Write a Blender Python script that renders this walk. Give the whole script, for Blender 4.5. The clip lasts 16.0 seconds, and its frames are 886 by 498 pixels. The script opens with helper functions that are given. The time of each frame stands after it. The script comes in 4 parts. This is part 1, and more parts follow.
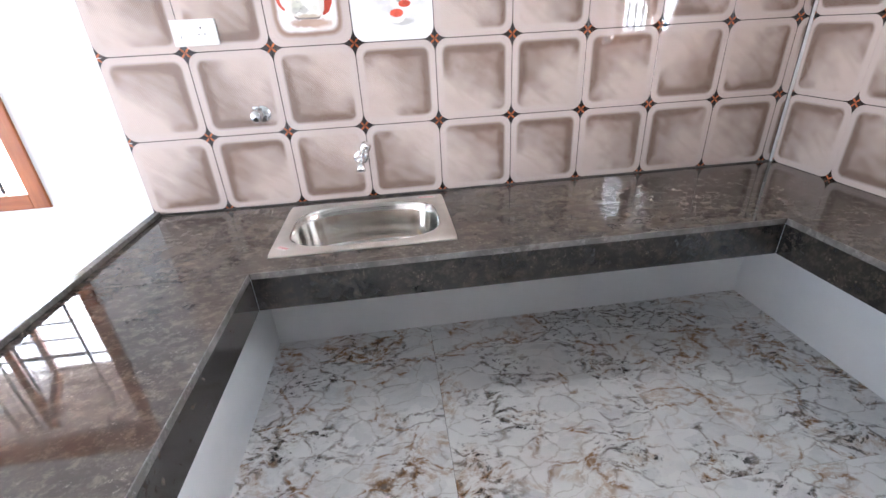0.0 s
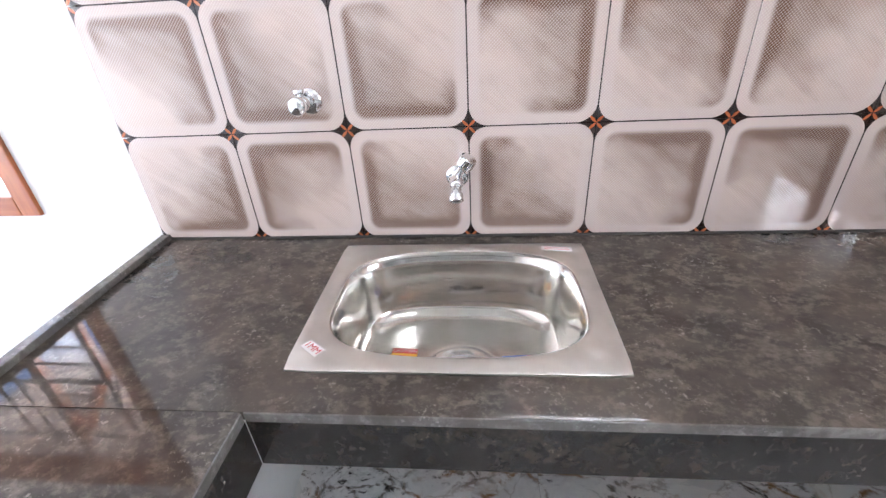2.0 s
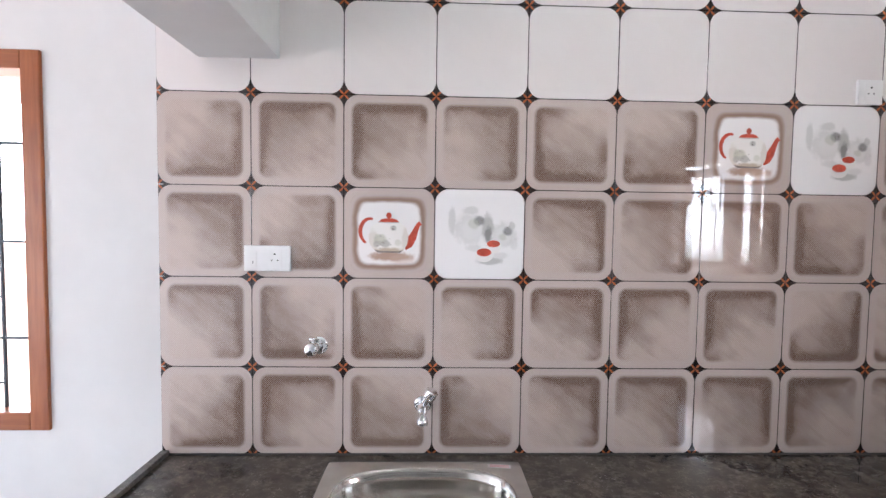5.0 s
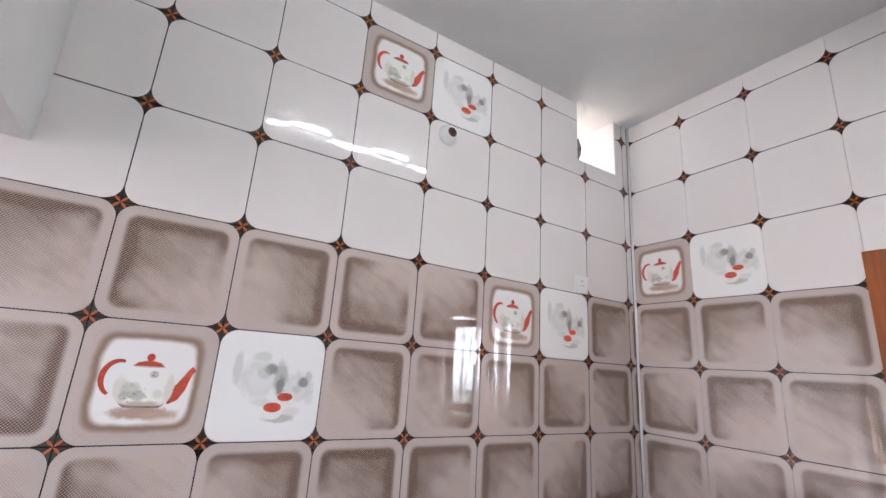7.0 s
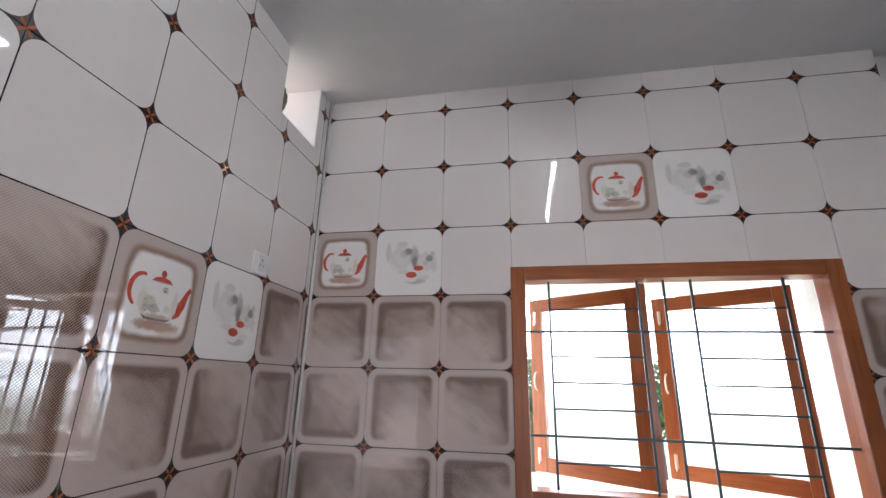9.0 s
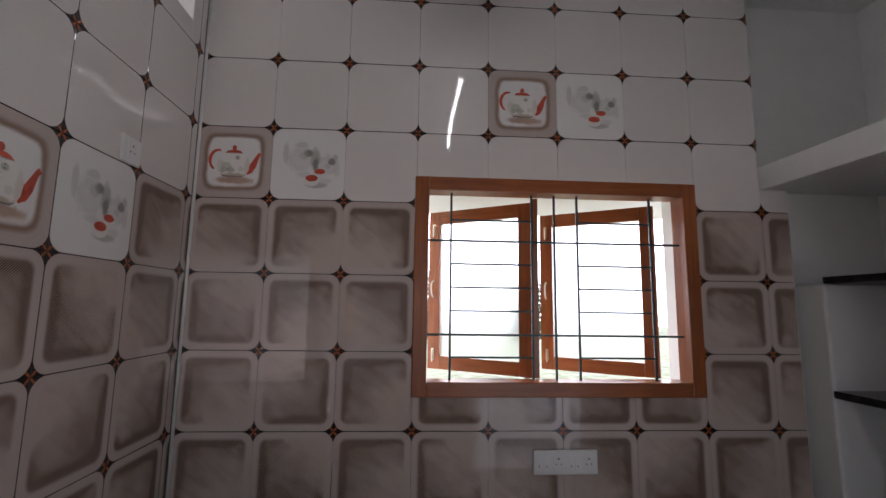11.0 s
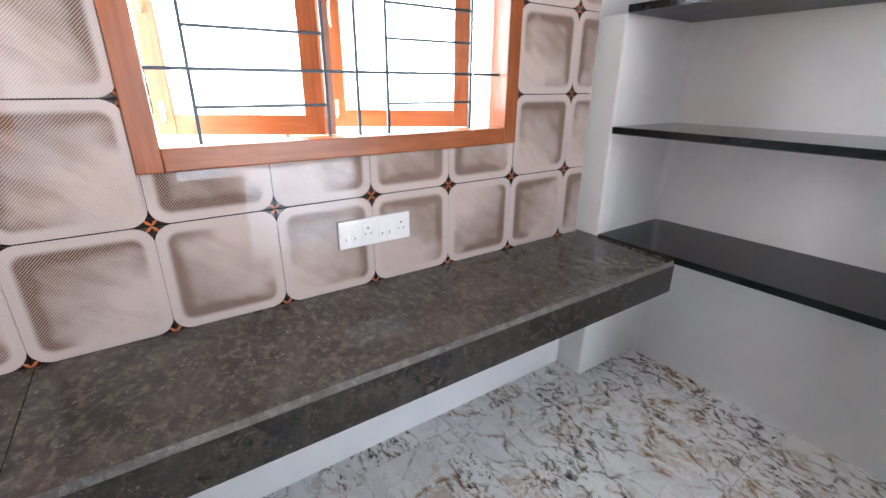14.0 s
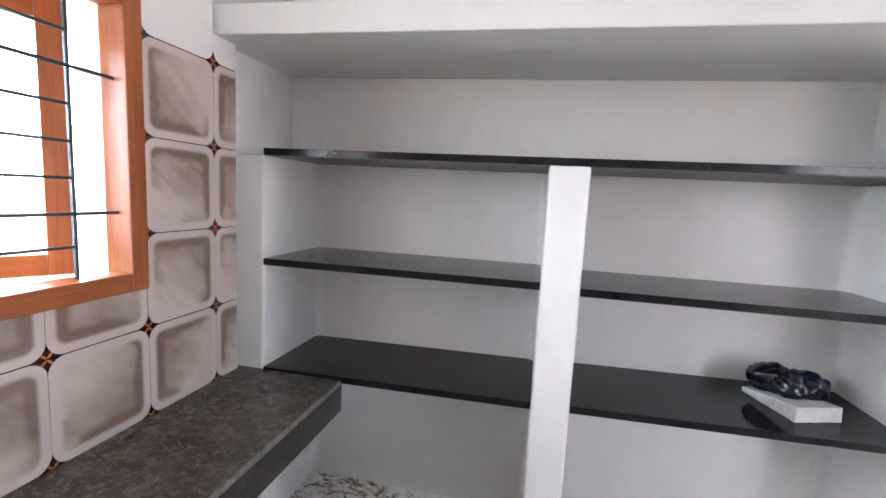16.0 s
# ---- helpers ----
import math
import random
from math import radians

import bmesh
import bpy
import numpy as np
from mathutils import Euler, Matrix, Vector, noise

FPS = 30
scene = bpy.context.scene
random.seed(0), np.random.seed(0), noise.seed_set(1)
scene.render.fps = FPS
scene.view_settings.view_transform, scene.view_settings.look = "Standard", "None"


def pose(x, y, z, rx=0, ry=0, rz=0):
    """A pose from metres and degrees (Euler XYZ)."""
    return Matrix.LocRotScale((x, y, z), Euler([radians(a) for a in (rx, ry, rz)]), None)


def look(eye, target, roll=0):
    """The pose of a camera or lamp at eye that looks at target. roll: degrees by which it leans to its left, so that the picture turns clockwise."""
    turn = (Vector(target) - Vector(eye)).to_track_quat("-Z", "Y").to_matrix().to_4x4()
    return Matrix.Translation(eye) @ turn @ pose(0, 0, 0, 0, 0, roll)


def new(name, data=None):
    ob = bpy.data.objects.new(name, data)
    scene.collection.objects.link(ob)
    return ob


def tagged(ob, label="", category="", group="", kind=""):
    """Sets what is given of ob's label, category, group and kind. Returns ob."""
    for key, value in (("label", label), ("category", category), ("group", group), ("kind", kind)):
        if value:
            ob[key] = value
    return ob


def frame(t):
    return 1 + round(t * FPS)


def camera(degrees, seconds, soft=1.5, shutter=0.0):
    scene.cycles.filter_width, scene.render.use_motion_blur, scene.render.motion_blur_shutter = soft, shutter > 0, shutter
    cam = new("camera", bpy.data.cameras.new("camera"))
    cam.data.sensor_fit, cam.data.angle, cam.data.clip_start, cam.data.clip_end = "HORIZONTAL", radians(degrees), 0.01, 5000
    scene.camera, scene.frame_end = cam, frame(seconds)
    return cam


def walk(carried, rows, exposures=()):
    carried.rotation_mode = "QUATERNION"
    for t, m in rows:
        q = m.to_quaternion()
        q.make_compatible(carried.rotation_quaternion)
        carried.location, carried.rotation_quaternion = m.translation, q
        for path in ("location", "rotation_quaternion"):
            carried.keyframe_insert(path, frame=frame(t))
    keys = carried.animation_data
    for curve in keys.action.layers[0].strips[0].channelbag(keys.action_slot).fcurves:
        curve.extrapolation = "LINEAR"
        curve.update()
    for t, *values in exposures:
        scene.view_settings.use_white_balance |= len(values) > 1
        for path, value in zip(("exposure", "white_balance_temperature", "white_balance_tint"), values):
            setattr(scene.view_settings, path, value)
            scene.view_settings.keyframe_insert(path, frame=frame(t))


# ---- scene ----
TUBE = 25.0
HALL_FILL = 25.0
BACKDROP_GLOW = 4.0
EXPOSURES = [
    (0, 2.5, 5750, 11), (3.2, 2.3, 5800, 12), (5.3, 1.75, 5850, 12), (6.0, 1.75, 5850, 12), (7.2, 1.65, 5850, 12.5), (8.5, 1.2, 5850, 12.5), (9.2, 0.9, 5850, 12.5),
    (11.3, -0.15, 6100, 15), (12.0, -0.25, 6100, 15), (12.5, 1.8, 5900, 12), (13.0, 2.35, 5850, 11), (14.0, 2.55, 5850, 11), (16.0, 2.25, 5900, 12.5)]
cam = camera(90.7, 16.0)
PATH = [
    (0, (1.004, -1.817, 1.38), (1.182, -0.039, 0.483), -3.3),
    (0.5, (0.959, -1.687, 1.369), (0.989, 0.113, 0.498), -2.9),
    (1, (0.894, -1.437, 1.372), (0.843, 0.351, 0.479), -2.7),
    (1.5, (0.911, -1.213, 1.344), (0.776, 0.55, 0.408), -3.2),
    (2, (0.931, -1.063, 1.328), (0.751, 0.658, 0.325), -3.5),
    (2.5, (0.921, -0.935, 1.306), (0.755, 0.748, 0.238), -3.4),
    (3, (0.903, -0.914, 1.321), (0.731, 0.778, 0.268), -3.2),
    (3.2, (0.908, -0.944, 1.349), (0.732, 0.759, 0.315), -3.0),
    (5.3, (0.883, -1.522, 1.547), (1.017, 0.472, 1.603), 1.3),
    (5.5, (0.881, -1.558, 1.567), (1.072, 0.428, 1.702), 1.6),
    (6, (0.862, -1.596, 1.586), (1.254, 0.337, 1.921), 2.6),
    (6.5, (0.806, -1.506, 1.585), (1.486, 0.317, 2.05), 3.4),
    (7, (0.775, -1.383, 1.586), (1.764, 0.277, 2.104), 3.9),
    (7.5, (0.822, -1.291, 1.582), (2.052, 0.188, 2.129), 4.3),
    (8, (0.906, -1.147, 1.59), (2.406, 0.036, 2.183), 3.8),
    (8.5, (0.957, -1.045, 1.589), (2.693, -0.257, 2.193), 2.4),
    (9, (0.97, -0.951, 1.599), (2.847, -0.581, 2.182), 1.3),
    (9.2, (0.973, -0.932, 1.594), (2.874, -0.7, 2.172), 1.1),
    (11.3, (0.994, -0.892, 1.515), (2.977, -1.058, 1.714), 0.9),
    (11.5, (1.002, -0.885, 1.502), (2.991, -1.058, 1.621), 1.0),
    (12, (1.035, -0.864, 1.451), (3.022, -1.05, 1.319), 1.1),
    (12.5, (1.096, -0.844, 1.398), (3.037, -1.055, 0.967), 0.8),
    (13, (1.211, -0.86, 1.351), (3.087, -1.181, 0.736), 0.0),
    (13.5, (1.367, -0.893, 1.377), (3.123, -1.532, 0.664), 0.1),
    (14, (1.491, -0.918, 1.382), (3.047, -1.96, 0.679), 0.3),
    (14.5, (1.557, -0.942, 1.419), (2.822, -2.337, 0.744), 0.3),
    (15, (1.593, -0.95, 1.437), (2.488, -2.642, 0.855), 1.8),
    (15.5, (1.575, -0.96, 1.455), (2.176, -2.819, 1.028), 2.6),
    (16, (1.554, -0.958, 1.518), (1.981, -2.896, 1.274), 3.0),
]

walk(cam, [(t, look(eye, target, roll)) for t, eye, target, roll in PATH],
     EXPOSURES)

# ---- sky and sun ----
world = bpy.data.worlds.new("sky")
scene.world = world
world.use_nodes = True
wn = world.node_tree.nodes
sky = wn.new("ShaderNodeTexSky")
sky.sky_type = "NISHITA"
sky.sun_disc = False
sky.sun_elevation = radians(62)
sky.sun_rotation = radians(170)
sky.altitude = 200
sky.dust_density = 3.0
wn["Background"].inputs["Strength"].default_value = 0.15
world.node_tree.links.new(sky.outputs[0], wn["Background"].inputs["Color"])
sun = new("sun", bpy.data.lights.new("sun", "SUN"))
sun.data.energy = 5.0
sun.data.angle = radians(0.5)
sun.data.color = (1.0, 0.95, 0.88)
sun.matrix_world = look((2, -12, 22), (0, 0, 0))

# added fill lamp, standing in for daylight through an unseen, assumed hall opening
hall_fill_lamp = new("fill_lamp_in_hall_wall", bpy.data.lights.new("fill_lamp_in_hall_wall", "AREA"))
hall_fill_lamp.data.shape, hall_fill_lamp.data.size, hall_fill_lamp.data.size_y = "RECTANGLE", 3.1, 2.4
hall_fill_lamp.data.energy = HALL_FILL
hall_fill_lamp.data.color = (0.95, 0.98, 1.0)
hall_fill_lamp.matrix_world = look((-4.3, -2.75, 1.25), (0, -2.75, 1.25))

# ---- node helpers ----


class Val:
    """A socket with arithmetic."""

    def __init__(self, tree, sock):
        self.t, self.s = tree, sock

    def op(self, kind, *others):
        n = self.t.nodes.new("ShaderNodeMath")
        n.operation = kind
        for i, o in enumerate((self, *others)):
            if isinstance(o, Val):
                self.t.links.new(o.s, n.inputs[i])
            else:
                n.inputs[i].default_value = o
        return Val(self.t, n.outputs[0])

    def __add__(self, o): return self.op("ADD", o)
    def __sub__(self, o): return self.op("SUBTRACT", o)
    def __mul__(self, o): return self.op("MULTIPLY", o)
    def abs(self): return self.op("ABSOLUTE")
    def max(self, o): return self.op("MAXIMUM", o)
    def min(self, o): return self.op("MINIMUM", o)
    def lt(self, o): return self.op("LESS_THAN", o)
    def gt(self, o): return self.op("GREATER_THAN", o)
    def sqrt(self): return self.op("SQRT")

    def ramp(self, a, b, smooth=True):
        """0 at a, 1 at b."""
        n = self.t.nodes.new("ShaderNodeMapRange")
        n.interpolation_type = "SMOOTHSTEP" if smooth else "LINEAR"
        self.t.links.new(self.s, n.inputs["Value"])
        lo, hi, flip = (a, b, False) if a < b else (b, a, True)
        n.inputs["From Min"].default_value, n.inputs["From Max"].default_value = lo, hi
        n.inputs["To Min"].default_value, n.inputs["To Max"].default_value = (1, 0) if flip else (0, 1)
        return Val(self.t, n.outputs["Result"])


class Mat:
    """A principled material with shorthand for its nodes."""

    def __init__(self, name, rough=0.5, metal=0.0, spec=0.5):
        self.m = bpy.data.materials.new(name)
        self.m.use_nodes = True
        self.t = self.m.node_tree
        self.b = self.t.nodes["Principled BSDF"]
        self.b.inputs["Roughness"].default_value = rough
        self.b.inputs["Metallic"].default_value = metal
        self.b.inputs["Specular IOR Level"].default_value = spec

    def coord(self, kind="Object"):
        n = self.t.nodes.new("ShaderNodeTexCoord")
        return n.outputs[kind]

    def place(self):
        return self.t.nodes.new("ShaderNodeNewGeometry").outputs["Position"]

    def xyz(self, sock):
        n = self.t.nodes.new("ShaderNodeSeparateXYZ")
        self.t.links.new(sock, n.inputs[0])
        return [Val(self.t, o) for o in n.outputs]

    def mapped(self, sock, scale=(1, 1, 1), rot=(0, 0, 0)):
        n = self.t.nodes.new("ShaderNodeMapping")
        self.t.links.new(sock, n.inputs["Vector"])
        n.inputs["Scale"].default_value = scale
        n.inputs["Rotation"].default_value = [radians(a) for a in rot]
        return n.outputs[0]

    def shifted(self, sock, amount=10.0):
        """The vector moved by the object's own random number."""
        r = self.t.nodes.new("ShaderNodeObjectInfo").outputs["Random"]
        n = self.t.nodes.new("ShaderNodeVectorMath")
        n.operation = "MULTIPLY_ADD"
        c = self.t.nodes.new("ShaderNodeCombineXYZ")
        for i in range(3):
            self.t.links.new(r, c.inputs[i])
        self.t.links.new(c.outputs[0], n.inputs[0])
        n.inputs[1].default_value = (amount, amount * 1.7, amount * 0.6)
        self.t.links.new(sock, n.inputs[2])
        return n.outputs[0]

    def random(self):
        return Val(self.t, self.t.nodes.new("ShaderNodeObjectInfo").outputs["Random"])

    def noise(self, sock, scale, detail=4, rough=0.55, warp=0.0):
        n = self.t.nodes.new("ShaderNodeTexNoise")
        self.t.links.new(sock, n.inputs["Vector"])
        n.inputs["Scale"].default_value, n.inputs["Detail"].default_value = scale, detail
        n.inputs["Roughness"].default_value, n.inputs["Distortion"].default_value = rough, warp
        return Val(self.t, n.outputs["Fac"])

    def vein(self, sock, scale, kind="DISTANCE_TO_EDGE"):
        n = self.t.nodes.new("ShaderNodeTexVoronoi")
        n.feature = kind
        self.t.links.new(sock, n.inputs["Vector"])
        n.inputs["Scale"].default_value = scale
        return n

    def mix(self, fac, a, b):
        n = self.t.nodes.new("ShaderNodeMix")
        n.data_type = "RGBA"
        for s, v in ((n.inputs[0], fac), (n.inputs[6], a), (n.inputs[7], b)):
            if isinstance(v, Val):
                self.t.links.new(v.s, s)
            elif isinstance(v, tuple):
                s.default_value = (*v, 1)
            elif isinstance(v, (int, float)):
                s.default_value = v
            else:
                self.t.links.new(v, s)
        return n.outputs[2]

    def color(self, c):
        if isinstance(c, tuple):
            self.b.inputs["Base Color"].default_value = (*c, 1)
        else:
            self.t.links.new(c, self.b.inputs["Base Color"])
        return self

    def rough(self, v):
        self.t.links.new(v.s, self.b.inputs["Roughness"])
        return self

    def bump(self, height, strength=0.3, distance=0.001):
        n = self.t.nodes.new("ShaderNodeBump")
        n.inputs["Strength"].default_value, n.inputs["Distance"].default_value = strength, distance
        self.t.links.new(height.s, n.inputs["Height"])
        old = self.b.inputs["Normal"]
        if old.is_linked:
            self.t.links.new(old.links[0].from_socket, n.inputs["Normal"])
        self.t.links.new(n.outputs[0], old)
        return self


def plain(name, colour, rough=0.5, metal=0.0, grain=0.06, size=30.0, bump=0.15):
    """A painted or solid surface with faint mottling and relief."""
    k = Mat(name, rough, metal)
    p = k.shifted(k.coord())
    a, b = k.noise(p, size), k.noise(p, size * 0.12, 2)
    f = (a * 0.5 + b * 0.5).ramp(0.3, 0.7)
    k.color(k.mix(f, tuple(c * (1 - grain) for c in colour), tuple(min(1, c * (1 + grain)) for c in colour)))
    if bump:
        k.bump(a, bump, 0.0006)
    return k.m


# ---- materials ----
def plaster_material(name, colour):
    k = Mat(name, 0.75, 0, 0.3)
    p = k.place()
    broad, fine, mid = k.noise(p, 1.3, 3), k.noise(p, 160, 3), k.noise(p, 9, 4)
    k.color(k.mix((broad * 0.6 + mid * 0.4).ramp(0.35, 0.68), tuple(c * 0.94 for c in colour), colour))
    k.bump(fine, 0.12, 0.0008)
    k.bump(mid, 0.25, 0.002)
    return k.m


PLASTER = plaster_material("white_plaster", (0.80, 0.80, 0.79))
CEILING = plaster_material("ceiling_paint", (0.80, 0.80, 0.79))
GROUT = plain("dark_grout", (0.05, 0.045, 0.04), 0.9)


def tile_material(name, brown):
    """Glazed tile: rounded panel, star corners with an orange flower, and for the brown one a soft sunken plate."""
    k = Mat(name, 0.01, 0, 0.75)
    p = k.coord()
    x, y, _ = k.xyz(p)
    ax, ay = x.abs(), y.abs()

    def rounded(half, r):
        qx, qy = ax - (half - r), ay - (half - r)
        ox, oy = qx.max(0), qy.max(0)
        return (ox * ox + oy * oy).sqrt() + qx.max(qy).min(0) - r

    edge = rounded(0.1485, 0.045)
    u, v = ax * -1 + 0.15, ay * -1 + 0.15
    along, across = (u + v) * 0.5, (u - v).abs()
    petal = across.lt(along * (along * -1 + 0.017) * 72 - 0.0004)
    star = k.mix(petal, (0.035, 0.017, 0.012), (0.45, 0.135, 0.05))
    far = k.shifted(p)
    stretched = k.mapped(k.mapped(far, (1, 1, 1), (0, 0, 38)), (6, 26, 6))
    streak = k.noise(stretched, 1.0, 4, 0.55, 0.4)
    cloud = k.noise(far, 7.0, 2)
    plate = rounded(0.126, 0.03)
    if brown:
        rnd = k.random()
        way = rnd.gt(0.5) * 2 - 1
        turn = (rnd * 7.13).op("FRACT").gt(0.4) * 2 - 1
        light, dark, rim = (0.53, 0.43, 0.37), (0.125, 0.060, 0.028), (0.54, 0.45, 0.405)
        slant = (x * way + y * turn) * 7.0 + (cloud - 0.5) * 2.6
        brink = plate.ramp(-0.05, -0.002)
        shade = brink * slant.ramp(-1.0, 0.5) * 0.75 + slant.ramp(-1.3, 1.2) * 0.72 + (streak.ramp(0.38, 0.66) - 0.4) * 0.20
        centre = k.mix(shade.max(0).min(1), light, dark)
        panel = k.mix(plate.ramp(0.005, -0.011), rim, centre)
        hatch = None
        for angle in (45, -45):
            wave = k.t.nodes.new("ShaderNodeTexWave")
            wave.inputs["Scale"].default_value = 62
            k.t.links.new(k.mapped(p, (1, 1, 1), (0, 0, angle)), wave.inputs["Vector"])
            w = Val(k.t, wave.outputs["Fac"])
            hatch = w if hatch is None else hatch * (w * 0.6 + 0.4)
        panel = k.mix(hatch.ramp(0.15, 0.8) * 0.45, panel, (0.76, 0.69, 0.655))
    else:
        tone = k.mix(streak.ramp(0.3, 0.8), (0.81, 0.76, 0.735), (0.77, 0.72, 0.695))
        panel = k.mix(plate.ramp(0.006, -0.004) * 0.25, (0.83, 0.79, 0.77), tone)
    k.bump(plate.ramp(0.004, -0.055) if brown else plate.ramp(0.006, -0.12), 1.0, 0.00035 if brown else 0.0013)
    k.color(k.mix(edge.gt(0.0), panel, star))
    wavy = k.noise(far, 5.0, 1)
    k.bump(wavy, 0.03, 0.002)
    k.b.inputs["Coat Weight"].default_value = 0.2
    k.b.inputs["Coat Roughness"].default_value = 0.01
    return k.m


TILE_BROWN = tile_material("brown_plate_tile", True)
TILE_WHITE = tile_material("white_tile", False)


def granite_material(name, tones, gloss, spec=0.5):
    k = Mat(name, gloss, 0, spec)
    p = k.shifted(k.place(), 3.0)
    bent = k.mapped(p, (1, 1.25, 1), (0, 0, 25))
    a, b, c = k.noise(bent, 7, 5, 0.65, 0.3), k.noise(p, 95, 4, 0.7), k.noise(bent, 30, 6, 0.72, 0.2)
    clump = k.noise(p, 16, 4, 0.65)
    base = k.mix(a.ramp(0.35, 0.68), tones[0], tones[1])
    base = k.mix(c.ramp(0.46, 0.66) * 0.7, base, tones[2])
    base = k.mix(b.ramp(0.54, 0.66) * clump.ramp(0.46, 0.66) * 0.5, base, tones[3])
    k.color(base)
    k.rough(b * 0.02 + gloss)
    k.bump(b, 0.006, 0.0004)
    return k.m


GRANITE = granite_material("brown_granite", ((0.043, 0.036, 0.030), (0.084, 0.069, 0.056), (0.148, 0.124, 0.102), (0.34, 0.30, 0.265)), 0.02)
GRANITE_EDGE = granite_material("rough_granite_edge", ((0.095, 0.088, 0.08), (0.145, 0.135, 0.125), (0.21, 0.20, 0.185), (0.40, 0.38, 0.36)), 0.2)
FASCIA = granite_material("dark_granite_fascia", ((0.013, 0.012, 0.011), (0.028, 0.024, 0.021), (0.06, 0.049, 0.039), (0.24, 0.19, 0.14)), 0.12)
BLACK_STONE = granite_material("black_granite", ((0.006, 0.007, 0.0065), (0.010, 0.0115, 0.0105), (0.015, 0.016, 0.015), (0.03, 0.033, 0.03)), 0.09, 0.3)

BLACK_EDGE = granite_material("polished_black_edge", ((0.006, 0.007, 0.007), (0.01, 0.011, 0.01), (0.016, 0.017, 0.016), (0.03, 0.03, 0.03)), 0.16, 0.25)

SAWN_STONE = granite_material("sawn_black_stone", ((0.10, 0.10, 0.10), (0.13, 0.13, 0.13), (0.16, 0.16, 0.155), (0.2, 0.2, 0.2)), 0.45)


def marble_material():
    """Printed floor tile: white ground, grey flakes and torn ochre and black veins."""
    k = Mat("veined_floor_tile", 0.12, 0, 0.5)
    p = k.shifted(k.place(), 5.0)
    n = k.t.nodes.new("ShaderNodeTexNoise")
    n.inputs["Scale"].default_value, n.inputs["Detail"].default_value = 5, 6
    k.t.links.new(p, n.inputs["Vector"])
    bent = k.t.nodes.new("ShaderNodeVectorMath")
    bent.operation = "MULTIPLY_ADD"
    k.t.links.new(n.outputs["Color"], bent.inputs[0])
    bent.inputs[1].default_value = (0.17, 0.17, 0.17)
    k.t.links.new(p, bent.inputs[2])
    q = k.mapped(bent.outputs[0], (1, 1.7, 1), (0, 0, 32))
    big = Val(k.t, k.vein(q, 3.6).outputs["Distance"])
    small = Val(k.t, k.vein(q, 7.0).outputs["Distance"])
    patch, fine, warm = k.noise(p, 3.0, 3), k.noise(q, 26, 6, 0.72), k.noise(p, 3.6, 3, 0.6, 0.5)
    cell = k.vein(q, 9.0, "F1")
    sep = k.t.nodes.new("ShaderNodeSeparateColor")
    k.t.links.new(cell.outputs["Color"], sep.inputs[0])
    flake = Val(k.t, sep.outputs[0])
    c = k.mix(flake.ramp(0.2, 1.0, False) * fine.ramp(0.2, 0.6), (0.84, 0.83, 0.81), (0.68, 0.675, 0.665))
    c = k.mix(patch.ramp(0.5, 0.66) * fine.ramp(0.42, 0.6) * 0.6, c, (0.48, 0.47, 0.44))
    c = k.mix(warm.ramp(0.51, 0.62) * fine.ramp(0.40, 0.60) * 0.8, c, (0.52, 0.38, 0.27))
    c = k.mix(small.ramp(0.085, 0.0) * fine.ramp(0.43, 0.53) * patch.ramp(0.40, 0.58) * 0.85, c, (0.07, 0.055, 0.045))
    c = k.mix(small.ramp(0.03, 0.0) * fine.ramp(0.36, 0.5) * 0.45, c, (0.40, 0.33, 0.27))
    c = k.mix(big.ramp(0.06, 0.0) * fine.ramp(0.40, 0.56) * warm.ramp(0.44, 0.56), c, (0.30, 0.17, 0.08))
    c = k.mix(fine.ramp(0.555, 0.62) * patch.ramp(0.46, 0.58), c, (0.05, 0.045, 0.042))
    k.color(c)
    k.rough(fine * 0.1 + 0.14)
    return k.m


MARBLE = marble_material()


def wood_material(name, grain):
    k = Mat(name, 0.28, 0, 0.5)
    p = k.shifted(k.coord(), 4.0)
    s = k.mapped(p, grain)
    a, b = k.noise(s, 1, 5, 0.6, 0.5), k.noise(p, 6, 2)
    k.color(k.mix((a * 0.7 + b * 0.3).ramp(0.35, 0.65), (0.27, 0.074, 0.020), (0.38, 0.116, 0.033)))
    k.bump(a, 0.12, 0.0006)
    return k.m


WOOD = wood_material("varnished_wood", (60, 60, 4))
WOOD_ACROSS = wood_material("varnished_wood_across", (4, 60, 60))
IRON = plain("dark_painted_iron", (0.035, 0.05, 0.06), 0.4, 0.3)
CHROME = plain("chrome", (0.85, 0.86, 0.87), 0.06, 1.0, 0.02, 40, 0.0)
PLASTIC = plain("white_plastic", (0.83, 0.83, 0.82), 0.3, 0, 0.02)
HOLE = plain("dark_hole", (0.02, 0.02, 0.02), 0.6)
BRASS = plain("pale_metal", (0.82, 0.76, 0.62), 0.3, 0.8)


def steel_material(name, dull):
    k = Mat(name, 0.2, 1.0)
    p = k.coord()
    a = k.noise(k.mapped(p, (8, 300, 60)), 1, 3)
    b = k.noise(p, 14, 3)
    k.color(k.mix(b.ramp(0.3, 0.7), (0.64, 0.625, 0.59), (0.72, 0.71, 0.68)))
    k.rough(a * 0.08 + b * 0.08 + dull)
    k.bump(b, 0.06, 0.002)
    return k.m


STEEL, STEEL_RIM = steel_material("polished_steel", 0.06), steel_material("satin_steel", 0.26)


